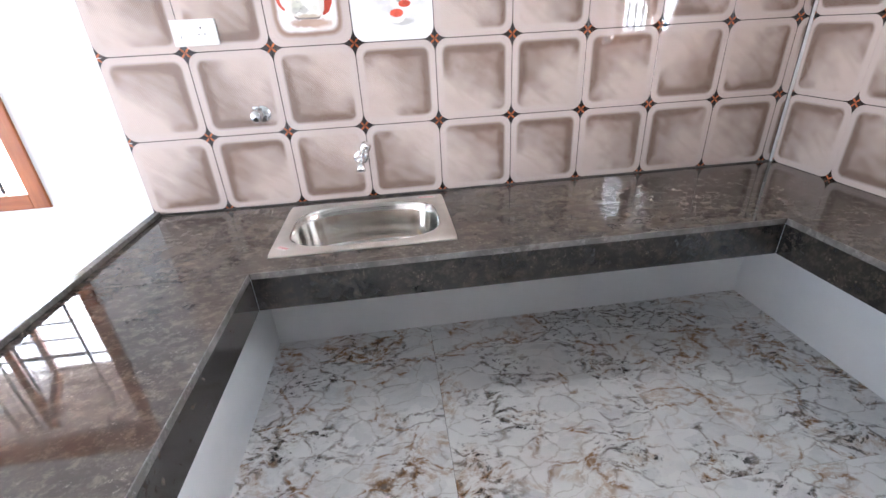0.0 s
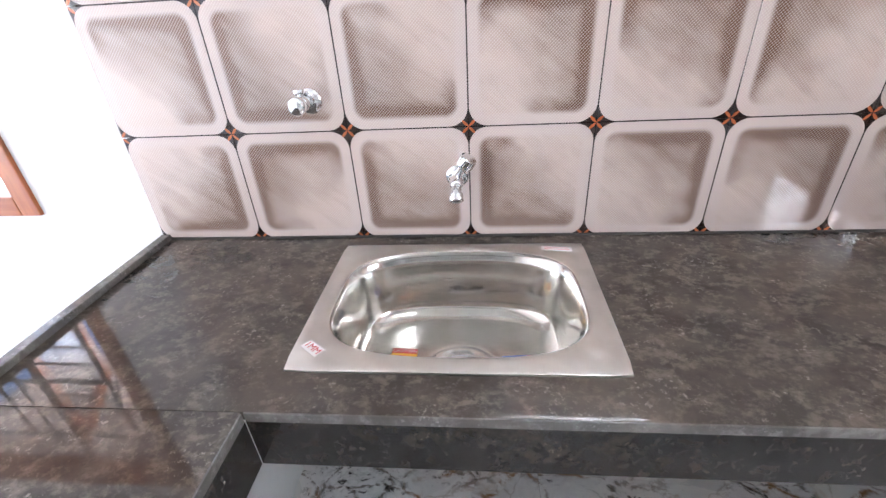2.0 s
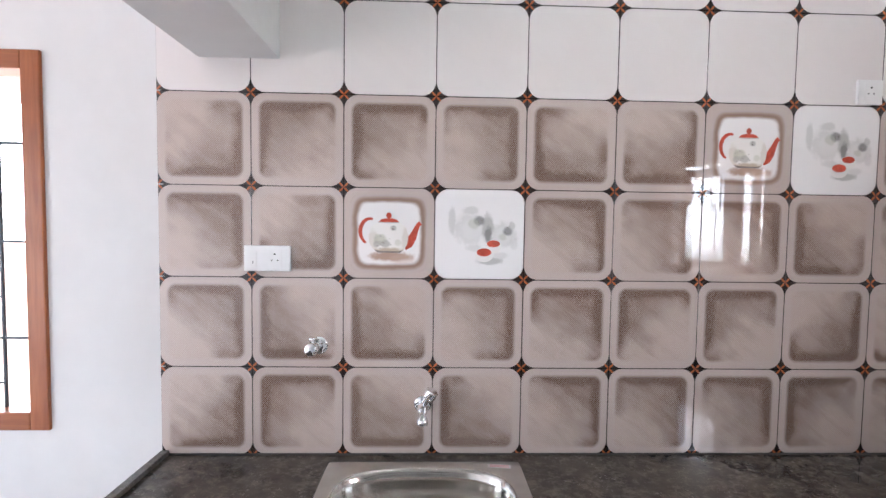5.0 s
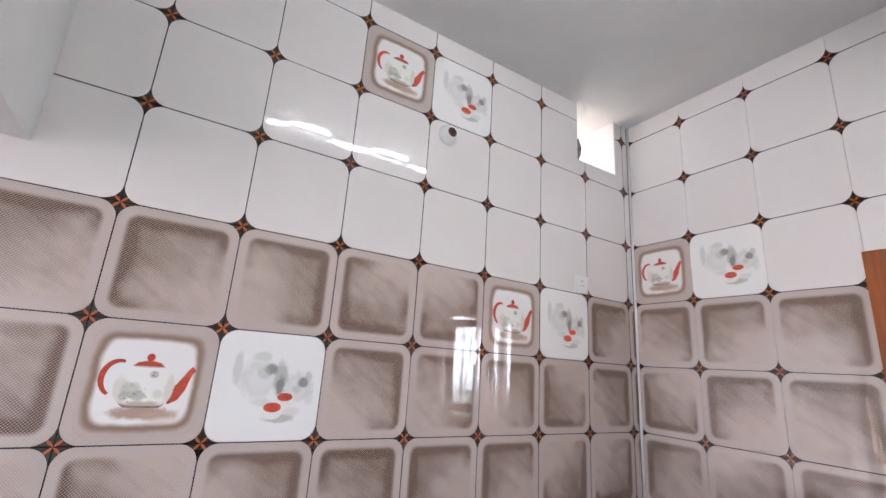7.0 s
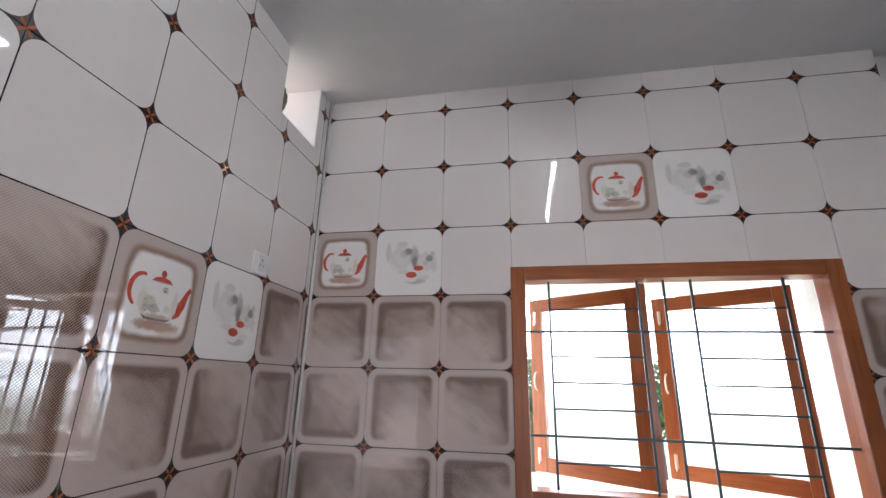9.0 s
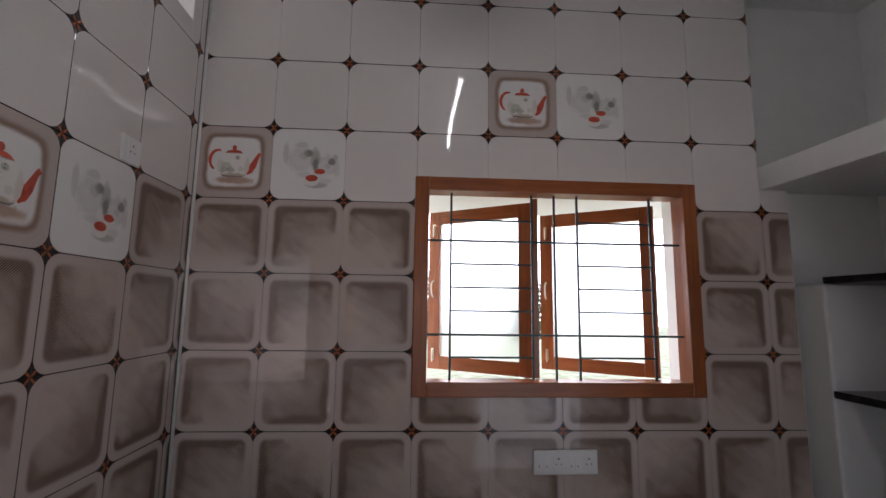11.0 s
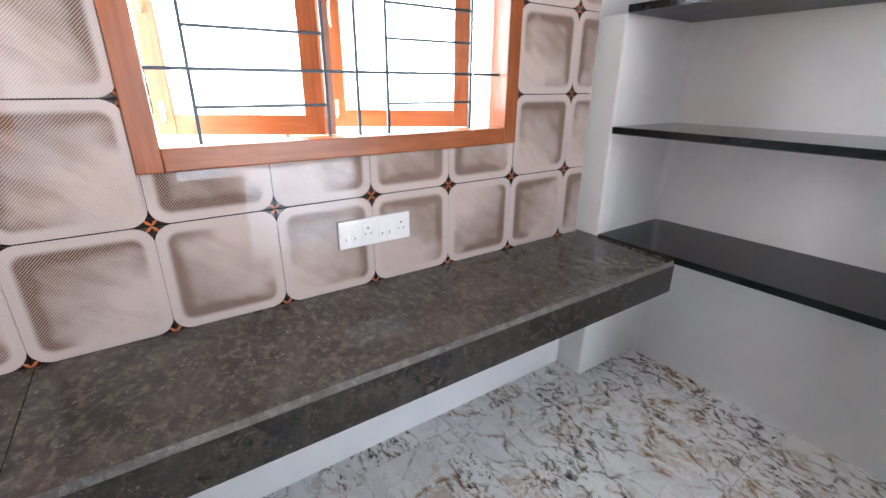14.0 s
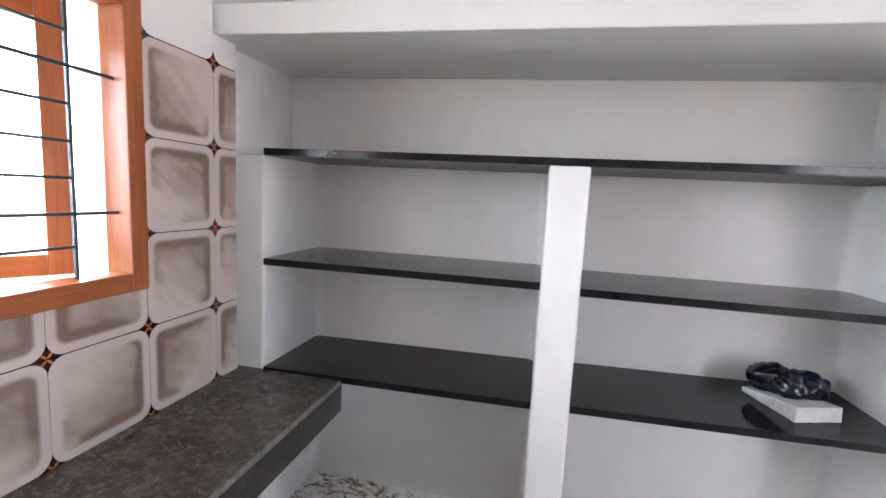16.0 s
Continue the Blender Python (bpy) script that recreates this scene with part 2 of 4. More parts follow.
def frosted_material():
    k = Mat("frosted_glass", 0.35, 0, 0.5)
    k.color((0.97, 0.98, 0.98))
    k.rough(k.noise(k.coord(), 60, 3) * 0.15 + 0.3)
    k.b.inputs["Transmission Weight"].default_value = 1.0
    k.b.inputs["IOR"].default_value = 1.1
    return k.m


FROSTED = frosted_material()


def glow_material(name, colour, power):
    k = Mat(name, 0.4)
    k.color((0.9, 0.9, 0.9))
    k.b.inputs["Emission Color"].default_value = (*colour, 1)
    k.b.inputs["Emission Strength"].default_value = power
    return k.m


def ground_material():
    k = Mat("dry_ground", 0.95, 0, 0.1)
    p = k.place()
    a, b = k.noise(p, 0.12, 4), k.noise(p, 3, 5)
    x, _, _ = k.xyz(p)
    earth = k.mix(b.ramp(0.3, 0.7), (0.46, 0.31, 0.24), (0.54, 0.40, 0.33))
    grass = k.mix(b.ramp(0.3, 0.7), (0.20, 0.23, 0.14), (0.36, 0.37, 0.31))
    k.color(k.mix((x * 0.12 + a).ramp(0.5, 1.2), earth, grass))
    return k.m


# ---- mesh helpers ----
def box(bm, x0, x1, y0, y1, z0, z1):
    v = [bm.verts.new((x, y, z)) for x in (x0, x1) for y in (y0, y1) for z in (z0, z1)]
    for f in ((0, 1, 3, 2), (4, 6, 7, 5), (0, 4, 5, 1), (2, 3, 7, 6), (0, 2, 6, 4), (1, 5, 7, 3)):
        bm.faces.new([v[i] for i in f])
    return v


def prism(bm, outline, z0, z1):
    """Outline in x, y, counter-clockwise, drawn up from z0 to z1."""
    lo = [bm.verts.new((x, y, z0)) for x, y in outline]
    hi = [bm.verts.new((x, y, z1)) for x, y in outline]
    bm.faces.new(lo[::-1]), bm.faces.new(hi)
    n = len(outline)
    for i in range(n):
        bm.faces.new((lo[i], lo[(i + 1) % n], hi[(i + 1) % n], hi[i]))


def lathe(bm, profile, n=24, m=Matrix()):
    """A turned shape about z; profile of (radius, z)."""
    rings = [[bm.verts.new(m @ Vector((r * math.cos(a), r * math.sin(a), z))) for a in (2 * math.pi * i / n for i in range(n))] for r, z in profile]
    for a, b in zip(rings, rings[1:]):
        for i in range(n):
            bm.faces.new((a[i], a[(i + 1) % n], b[(i + 1) % n], b[i]))
    bm.faces.new(rings[0][::-1]), bm.faces.new(rings[-1])


def bevelled(bm, width, segments=2):
    bmesh.ops.bevel(bm, geom=list(bm.edges), offset=width, segments=segments, profile=0.6, affect="EDGES")
    return bm


def to_mesh(name, bm, material, smooth=False):
    bmesh.ops.recalc_face_normals(bm, faces=list(bm.faces))
    me = bpy.data.meshes.new(name)
    bm.to_mesh(me)
    bm.free()
    me.materials.append(material)
    if smooth:
        me.shade_smooth()
    return me


def part(name, bm, material, parent, label="", smooth=False):
    ob = new(name, to_mesh(name, bm, material, smooth))
    ob.parent = parent
    if label:
        tagged(ob, label)
    return ob


def thing(name, bm, material, label, category, kind="", group="", smooth=False):
    ob = new(name, to_mesh(name, bm, material, smooth) if bm else None)
    return tagged(ob, label, category, group, kind)


def box_part(name, b, material, parent, label="", bevel=0.0):
    bm = bmesh.new()
    box(bm, *b)
    if bevel:
        bevelled(bm, bevel)
    return part(name, bm, material, parent, label)


def cut(rect, hole):
    """What is left of a rectangle (x0, x1, z0, z1) beside a hole, as rectangles."""
    x0, x1, z0, z1 = rect
    a, b, c, d = hole
    if b <= x0 or a >= x1 or d <= z0 or c >= z1:
        return [rect]
    out = []
    if a > x0: out.append((x0, a, z0, z1))
    if b < x1: out.append((b, x1, z0, z1))
    lo, hi = max(a, x0), min(b, x1)
    if c > z0: out.append((lo, hi, z0, c))
    if d < z1: out.append((lo, hi, d, z1))
    return out


# ---- plan, in metres ----
TOP = 0.75          # counter top
CEIL = 2.95
EAST = 2.753        # face of the east tiles; the north tiles face y = 0
PLY, PLX = 0.05, 2.803   # plaster behind the tiles
WEST = -4.2         # far wall of the open hall beyond the counter
HALL_SOUTH = -4.5         # south wall of the hall
FILL_OPENING = (-4.3, -1.2, 0.05, 2.45)     # unseen wide opening added in the hall for the fill lamp, y and z
BACK = -2.98        # back of the shelves
FRONT = -2.53       # front of the shelves
VENT = (2.345, 2.64, 2.63, CEIL)
WIN = (-2.08, -0.887, 1.178, 2.062)   # east window, y and z
NWIN = (-1.60, -0.398, 0.814, 2.083)  # north window beyond the counter, x and z
EPITCH = 0.2975

# ---- shell ----
bm = bmesh.new()
box(bm, WEST - 0.2, 3.1, HALL_SOUTH - 0.2, 0.3, -0.15, -0.012)
floor = thing("floor", bm, GROUT, "floor bed under veined white tiles", "floor", "structure")
bm = bmesh.new()
for piece in cut((WEST - 0.2, 3.0, -0.1, CEIL), VENT):
    for r in cut(piece, NWIN):
        box(bm, r[0], r[1], PLY, PLY + 0.2, r[2], r[3])
wall_north = thing("wall_north", bm, PLASTER, "white plastered wall tiled above the counter", "wall", "structure")
bm = bmesh.new()
for r in cut((BACK - 0.2, PLY, -0.1, CEIL), WIN):
    box(bm, PLX, PLX + 0.2, r[0], r[1], r[2], r[3])
wall_east = thing("wall_east", bm, PLASTER, "white plastered wall tiled above the counter", "wall", "structure")
# unseen wall; its opening is added to let the fill lamp in
bm = bmesh.new()
for r in cut((HALL_SOUTH, PLY, -0.1, CEIL), FILL_OPENING):
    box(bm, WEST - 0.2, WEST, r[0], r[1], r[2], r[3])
thing("wall_west", bm, PLASTER, "plain white plastered hall wall, unseen, with an opening added for the fill lamp", "wall", "structure")
bm = bmesh.new()
box(bm, 0.135, 3.0, BACK - 0.2, BACK, -0.1, CEIL)
thing("wall_south", bm, PLASTER, "white plastered wall behind the stone shelves", "wall", "structure")
bm = bmesh.new()
box(bm, WEST - 0.2, 0.335, HALL_SOUTH - 0.2, HALL_SOUTH, -0.1, CEIL)
box(bm, 0.135, 0.335, HALL_SOUTH, BACK - 0.2, -0.1, CEIL)
thing("wall_hall", bm, PLASTER, "plain white plastered walls closing the hall", "wall", "structure")
bm = bmesh.new()
box(bm, WEST - 0.2, 3.0, HALL_SOUTH - 0.2, 0.25, CEIL, CEIL + 0.15)
thing("ceiling", bm, CEILING, "flat white painted concrete ceiling", "ceiling", "structure")

# side of the shelf niche, lofts and plain closing walls
bm = bmesh.new()
box(bm, 2.65, PLX, BACK, FRONT, 0, 1.64)
bevelled(bm, 0.012, 3)
thing("pier_east", bm, PLASTER, "white plastered pier beside the shelves with worn edge", "pier", "structure")
bm = bmesh.new()
box(bm, 0.135, 0.35, BACK, FRONT, 0, 2.03)
bevelled(bm, 0.012, 3)
thing("pier_west", bm, PLASTER, "white plastered pier closing the shelves", "pier", "structure")
bm = bmesh.new()
for q in box(bm, 0.135, PLX, BACK, -2.39, 2.05, 2.155):
    q.co.z -= 0.03 if q.co.x < 1 else 0.0
bevelled(bm, 0.006)
thing("loft_south", bm, PLASTER, "white plastered concrete loft slab over the shelves", "loft", "structure")
bm = bmesh.new()
box(bm, 1.402, 1.540, BACK, FRONT + 0.004, 0, 1.64)
bevelled(bm, 0.012, 3)
thing("shelf_partition", bm, PLASTER, "white plastered upright dividing the stone shelves", "partition", "structure")
bm = bmesh.new()
box(bm, 0.135, 0.395, -2.388, -0.0005, 2.056, CEIL - 0.0005)
bevelled(bm, 0.004)
thing("beam", bm, PLASTER, "white plastered beam over the peninsula counter", "beam", "structure")
bm = bmesh.new()
box(bm, 0.135, 0.35, BACK, -2.39, 2.156, CEIL)
thing("pier_head", bm, PLASTER, "white plastered wall above the pier", "wall", "structure")
bm = bmesh.new()
box(bm, 0.135, 0.335, -1.5, PLY, 0, TOP - 0.02)
thing("counter_base", bm, PLASTER, "white plastered base under the stone counter", "counter base", "structure")


def fillet(x, side, r=0.035):
    """Hand-rounded plaster in a back corner of the niche; side is +1 where the niche opens towards +x."""
    bm = bmesh.new()
    curve = [(x + side * (r - r * math.cos(radians(a))), BACK + r - r * math.sin(radians(a))) for a in range(0, 91, 15)]
    outline = [(x, BACK)] + curve[::-1]
    prism(bm, outline if side > 0 else outline[::-1], 0.0, 1.63)
    thing("plaster_fillet", bm, PLASTER, "white plaster rounding the niche's back corner", "plaster", "structure")


for corner in ((2.65, -1), (1.54, 1), (1.402, -1), (0.35, 1)):
    fillet(*corner)


# ---- counters ----
def slab(name, xs, ys, gap, fascia, label):
    """A polished slab over the lines xs and ys, less one cell, with a rough sawn arris and a dark fascia below."""
    bm = bmesh.new()
    v = [[bm.verts.new((x, y, TOP - 0.02)) for y in ys] for x in xs]
    faces = [bm.faces.new((v[i][j], v[i + 1][j], v[i + 1][j + 1], v[i][j + 1])) for i in range(len(xs) - 1) for j in range(len(ys) - 1) if (i, j) != gap]
    for q in bmesh.ops.extrude_face_region(bm, geom=faces)["geom"]:
        if isinstance(q, bmesh.types.BMVert):
            q.co.z = TOP
    top = thing(name, bm, GRANITE, label, "counter")
    for b, e in fascia:
        box_part("fascia", (*b, 0.618, TOP - 0.0206), FASCIA, top, "dark speckled granite fascia")
        box_part("edge_strip", (*e, TOP - 0.0204, TOP + 0.0006), GRANITE_EDGE, top, "rough sawn granite edge", 0.0012)
    return top


slab("counter", (0.0, 0.60, 1.153, EAST + 0.045), (-0.6, -0.478, -0.088, 0.045), (1, 1),
     [((0.535, 2.295, -0.604, -0.585), (0.535, 2.295, -0.604, -0.6003))], "dark brown granite counter holding the steel sink")
slab("counter", (0.0, 0.53), (-1.5, -0.602), None, [((0.518, 0.534, -1.5, -0.605), (0.5303, 0.534, -1.5, -0.605))], "dark brown granite counter under the barred window")
slab("counter", (2.30, EAST + 0.045), (-2.54, -0.602), None, [((2.296, 2.312, -2.54, -0.605), (2.296, 2.2997, -2.54, -0.605))], "dark brown granite counter running to the shelves")
bm = bmesh.new()
box(bm, 0.0, 0.026, -1.5, -0.002, TOP + 0.0002, TOP + 0.018)
bevelled(bm, 0.003)
thing("upstand", bm, GRANITE_EDGE, "grey granite upstand along the counter's back", "upstand")
bm = bmesh.new()
box(bm, 0.02, EAST - 0.01, -0.006, -0.0005, TOP + 0.0003, TOP + 0.006)
thing("joint_filler", bm, GROUT, "grey filler line between counter and tiles", "filler", "structure")


# ---- sink ----
def ring(cx, cy, hx, hy, z, power, bow=0.0, n=72):
    pts = []
    for i in range(n):
        a = 2 * math.pi * i / n
        c, s = math.cos(a), math.sin(a)
        r = (abs(c) ** power + abs(s) ** power) ** (-1 / power)
        x, y = r * c, r * s
        pts.append(Vector((cx + x * hx, cy + y * hy * (1 + bow * (1 - x * x)), z)))
    return pts


sink = tagged(new("kitchen_sink"), "brushed stainless steel drop-in sink with stickers still on", "sink")
sink.location = (0.8765, -0.2835, TOP)
bm = bmesh.new()
loops = [[Vector((p.x, p.y, z)) for p in ring(0, 0, 0.3115, 0.2285, 0, 60)] for z in (0.0006, 0.0045)]
for hx, hy, z, pw in ((0.309, 0.226, 0.0062, 60), (0.274, 0.178, 0.0062, 4.0), (0.269, 0.173, 0.0045, 3.9), (0.264, 0.168, -0.003, 3.8), (0.257, 0.162, -0.03, 3.8), (0.247, 0.153, -0.13, 3.7),
                      (0.238, 0.151, -0.15, 3.8), (0.222, 0.135, -0.166, 3.6), (0.19, 0.105, -0.172, 3.2), (0.10, 0.085, -0.174, 2.4), (0.068, 0.066, -0.176, 2.0), (0.06, 0.06, -0.181, 2.0)):
    off = -0.05 if hx < 0.15 else 0.0
    loops.append(ring(0, off, hx, hy, z, pw, 0.10 if 0.15 < hx < 0.3 else 0.0))
rows = [[bm.verts.new(p) for p in q] for q in loops]
for a, b in zip(rows, rows[1:]):
    for i in range(72):
        bm.faces.new((a[i], a[(i + 1) % 72], b[(i + 1) % 72], b[i]))
bm.faces.new(rows[-1])
for face in bm.faces:
    face.material_index = 1 if min(q.co.z for q in face.verts) > -0.0001 else 0
bowl = part("basin", bm, STEEL, sink, smooth=True)
bowl.data.materials.append(STEEL_RIM)
bowl.data.set_sharp_from_angle(angle=radians(50))
bm = bmesh.new()
lathe(bm, [(0.058, -0.181), (0.058, -0.176), (0.052, -0.1735), (0.046, -0.177), (0.0, -0.1765)], 32, Matrix.Translation((0, -0.05, 0)))
strainer = part("strainer", bm, CHROME, sink, "chrome strainer with radial slots", True)
for i in range(20):
    bm = bmesh.new()
    box(bm, 0.018, 0.042, -0.0018, 0.0018, -0.1768, -0.1758)
    bm.transform(Matrix.Translation((0, -0.05, 0)) @ Matrix.Rotation(2 * math.pi * i / 20, 4, "Z"))
    part("slot", bm, HOLE, strainer)


def lettering(text, size, m, material, parent, name="lettering"):
    """Words as thin raised mesh in the built-in font."""
    cu = bpy.data.curves.new(name, "FONT")
    cu.body, cu.size, cu.extrude, cu.align_x, cu.align_y = text, size, 0.0001, "CENTER", "CENTER"
    tmp = bpy.data.objects.new(name, cu)
    me = bpy.data.meshes.new_from_object(tmp)
    bpy.data.objects.remove(tmp)
    me.transform(m)
    me.materials.append(material)
    ob = new(name, me)
    ob.parent = parent
    return ob


RED, PINK = plain("red_ink", (0.6, 0.05, 0.06), 0.5), plain("pink_ink", (0.75, 0.30, 0.32), 0.5)
YELLOW, PAPER = plain("yellow_paper", (0.85, 0.50, 0.06), 0.4), plain("white_paper", (0.82, 0.80, 0.79), 0.5)
BLUE = plain("blue_print", (0.04, 0.12, 0.42), 0.3)


def sticker(x, y, z, turn, w, h, material, label):
    bm = bmesh.new()
    box(bm, -w / 2, w / 2, -h / 2, h / 2, 0, 0.0005)
    ob = thing("sticker", bm, material, label, "sticker")
    ob.matrix_world = pose(x, y, z, 0, 0, turn)
    return ob


def bar(parent, x, y, w, h, material, name="print_bar"):
    return box_part(name, (x - w / 2, x + w / 2, y - h / 2, y + h / 2, 0.0004, 0.0008), material, parent)


s = sticker(0.605, -0.455, TOP + 0.0065, -38, 0.046, 0.024, PAPER, "small white sticker reading 1MM on the sink rim")
lettering("1MM", 0.021, Matrix.Translation((0, 0, 0.0007)), RED, s)
s = sticker(1.118, -0.085, TOP + 0.0065, -6, 0.075, 0.02, PAPER, "white sticker with faint pink print on the sink rim")
for i in range(2):
    bar(s, 0, -0.004 + i * 0.008, 0.06, 0.003, PINK)
s = sticker(0.738, -0.315, TOP - 0.1705, -3, 0.062, 0.098, YELLOW, "yellow caution sticker with a red header in the basin")
bar(s, 0, 0.041, 0.062, 0.016, RED, "header")
lettering("CAUTION", 0.0135, Matrix.Translation((0, 0.041, 0.0010)), PAPER, s)
for i in range(6):
    bar(s, -0.009, 0.024 - i * 0.009, 0.034, 0.003, RED)
bar(s, 0.018, -0.02, 0.012, 0.05, PAPER)
s = sticker(1.012, -0.33, TOP - 0.1705, 5, 0.066, 0.092, BLUE, "blue printed sticker with red border in the basin")
bar(s, 0.029, 0, 0.007, 0.09, RED), bar(s, 0.010, 0.006, 0.010, 0.062, PAPER), bar(s, -0.006, 0.0, 0.006, 0.05, PINK), bar(s, -0.018, 0.03, 0.016, 0.012, HOLE), bar(s, -0.03, -0.015, 0.006, 0.05, RED)


# ---- taps ----
def tap():
    t = tagged(new("wall_tap"), "chrome wall tap with a lever head above the sink", "tap")
    t.location = (0.868, 0.0, 0.925)
    m = Matrix.Rotation(radians(90), 4, "X")
    bm = bmesh.new()
    lathe(bm, [(0.030, 0.0), (0.029, 0.004), (0.021, 0.008), (0.013, 0.009)], 28, m)
    part("flange", bm, CHROME, t, smooth=True)
    bm = bmesh.new()
    lathe(bm, [(0.012, 0.004), (0.012, 0.018), (0.017, 0.022), (0.018, 0.046), (0.015, 0.05), (0.014, 0.068), (0.009, 0.072)], 24, m)
    part("barrel", bm, CHROME, t, smooth=True)
    bm = bmesh.new()
    down = Matrix.Translation((0, -0.058, 0.004)) @ Vector((0, -0.6, -0.8)).to_track_quat("Z", "Y").to_matrix().to_4x4()
    lathe(bm, [(0.013, 0.0), (0.0135, 0.022), (0.0175, 0.028), (0.0185, 0.046), (0.0165, 0.048), (0.013, 0.048), (0.012, 0.044)], 24, down)
    part("spout", bm, CHROME, t, smooth=True)
    bm = bmesh.new()
    lathe(bm, [(0.004, 0.0442), (0.0118, 0.0446), (0.0118, 0.0455)], 16, down)
    part("aerator", bm, HOLE, t, "dark mesh inside the spout")
    lean = Matrix.Translation((0, -0.034, 0.006)) @ Vector((0.50, -0.12, 0.86)).to_track_quat("Z", "Y").to_matrix().to_4x4()
    bm = bmesh.new()
    lathe(bm, [(0.010, 0.0), (0.010, 0.038), (0.013, 0.040)], 20, lean)
    part("stem", bm, CHROME, t, smooth=True)
    bm = bmesh.new()
    lathe(bm, [(0.012, 0.036), (0.021, 0.038), (0.0225, 0.044), (0.022, 0.062), (0.019, 0.065), (0.002, 0.066)], 28, lean)
    knob = part("knob", bm, CHROME, t, "round chrome turning knob", True)
    knob.data.set_sharp_from_angle(angle=radians(40))


tap()


def valve():
    t = tagged(new("angle_valve"), "small chrome angle valve on the tiles", "valve")
    t.location = (0.520, 0.0, 1.124)
    t.scale = (1.15, 0.9, 1.15)
    m = Matrix.Rotation(radians(90), 4, "X")
    bm = bmesh.new()
    lathe(bm, [(0.027, 0.0), (0.026, 0.004), (0.018, 0.008), (0.011, 0.009)], 28, m)
    part("flange", bm, CHROME, t, smooth=True)
    bm = bmesh.new()
    aside = Matrix.Rotation(radians(-10), 4, "Z") @ m
    lathe(bm, [(0.011, 0.0), (0.011, 0.02), (0.015, 0.024), (0.015, 0.044), (0.011, 0.048)], 20, aside)
    part("body", bm, CHROME, t, smooth=True)
    bm = bmesh.new()
    lathe(bm, [(0.008, 0.044), (0.017, 0.050), (0.0195, 0.058), (0.0195, 0.066), (0.015, 0.074), (0.002, 0.077)], 24, aside)
    part("knob", bm, CHROME, t, smooth=True)
    bm = bmesh.new()
    lathe(bm, [(0.009, 0.0), (0.009, 0.012), (0.012, 0.013), (0.012, 0.022), (0.007, 0.022)], 16, Matrix.Translation((-0.012, -0.028, 0.006)))
    part("outlet", bm, CHROME, t, smooth=True)


valve()


# ---- electrical plates ----
def plate(m, w, h, pieces, label):
    """A white plate in the plane x, z facing -y; pieces: ('switch' | 'socket' | 'blank', x)."""
    bm = bmesh.new()
    box(bm, -w / 2, w / 2, -0.011, 0, -h / 2, h / 2)
    bevelled(bm, 0.003)
    ob = thing("switch_plate", bm, PLASTIC, label, "switch plate")
    for kind, x in pieces:
        if kind == "switch":
            bm = bmesh.new()
            v = box(bm, x - 0.010, x + 0.010, -0.0145, -0.0105, -h * 0.3, h * 0.3)
            for q in v:
                if q.co.z > 0 and q.co.y < -0.013:
                    q.co.y += 0.003
            part("rocker", bm, PLASTIC, ob)
            box_part("mark", (x - 0.001, x + 0.001, -0.0150, -0.0135, -h * 0.2, -h * 0.1), HOLE, ob)
        elif kind == "socket":
            box_part("socket_face", (x - 0.021, x + 0.021, -0.0125, -0.0105, -h * 0.34, h * 0.34), PLASTIC, ob, "", 0.0006)
            for dx, dz, r in ((0, 0.014, 0.0033), (-0.0095, -0.006, 0.0025), (0.0095, -0.006, 0.0025)):
                bm = bmesh.new()
                lathe(bm, [(r, 0.0124), (r, 0.0129)], 12, Matrix.Translation((x + dx, 0, dz)) @ Matrix.Rotation(radians(90), 4, "X"))
                part("pin_hole", bm, HOLE, ob)
    ob.matrix_world = m
    return ob


plate(pose(0.3545, -0.0005, 1.413), 0.151, 0.084, [("switch", -0.045), ("socket", 0.025)], "white switch and socket plate on brown tiles")
plate(pose(2.35, -0.0005, 1.994), 0.084, 0.082, [("socket", 0.0)], "white single socket plate on the upper tiles")
plate(pose(EAST - 0.0005, -1.4915, 0.936, 0, 0, -90), 0.253, 0.09, [("switch", -0.105), ("switch", -0.075), ("socket", -0.028), ("switch", 0.022), ("switch", 0.047), ("socket", 0.092)],
      "long white switch and socket plate under the window")

# capped pipe stub
pipe = tagged(new("pipe_stub"), "white plastic pipe stub with a dark red bore", "pipe")
pipe.location = (1.586, 0, 2.495)
m = Matrix.Rotation(radians(90), 4, "X")
bm = bmesh.new()
lathe(bm, [(0.044, 0.0), (0.038, 0.008), (0.028, 0.018), (0.024, 0.034), (0.020, 0.035), (0.019, 0.018)], 28, m)
part("collar", bm, PLASTIC, pipe, smooth=True)
bm = bmesh.new()
lathe(bm, [(0.020, 0.018), (0.020, 0.0352), (0.011, 0.0355), (0.010, 0.028)], 20, m)
part("bore", bm, plain("red_brown_bush", (0.07, 0.012, 0.008), 0.5), pipe, "dark red threaded bush", True)


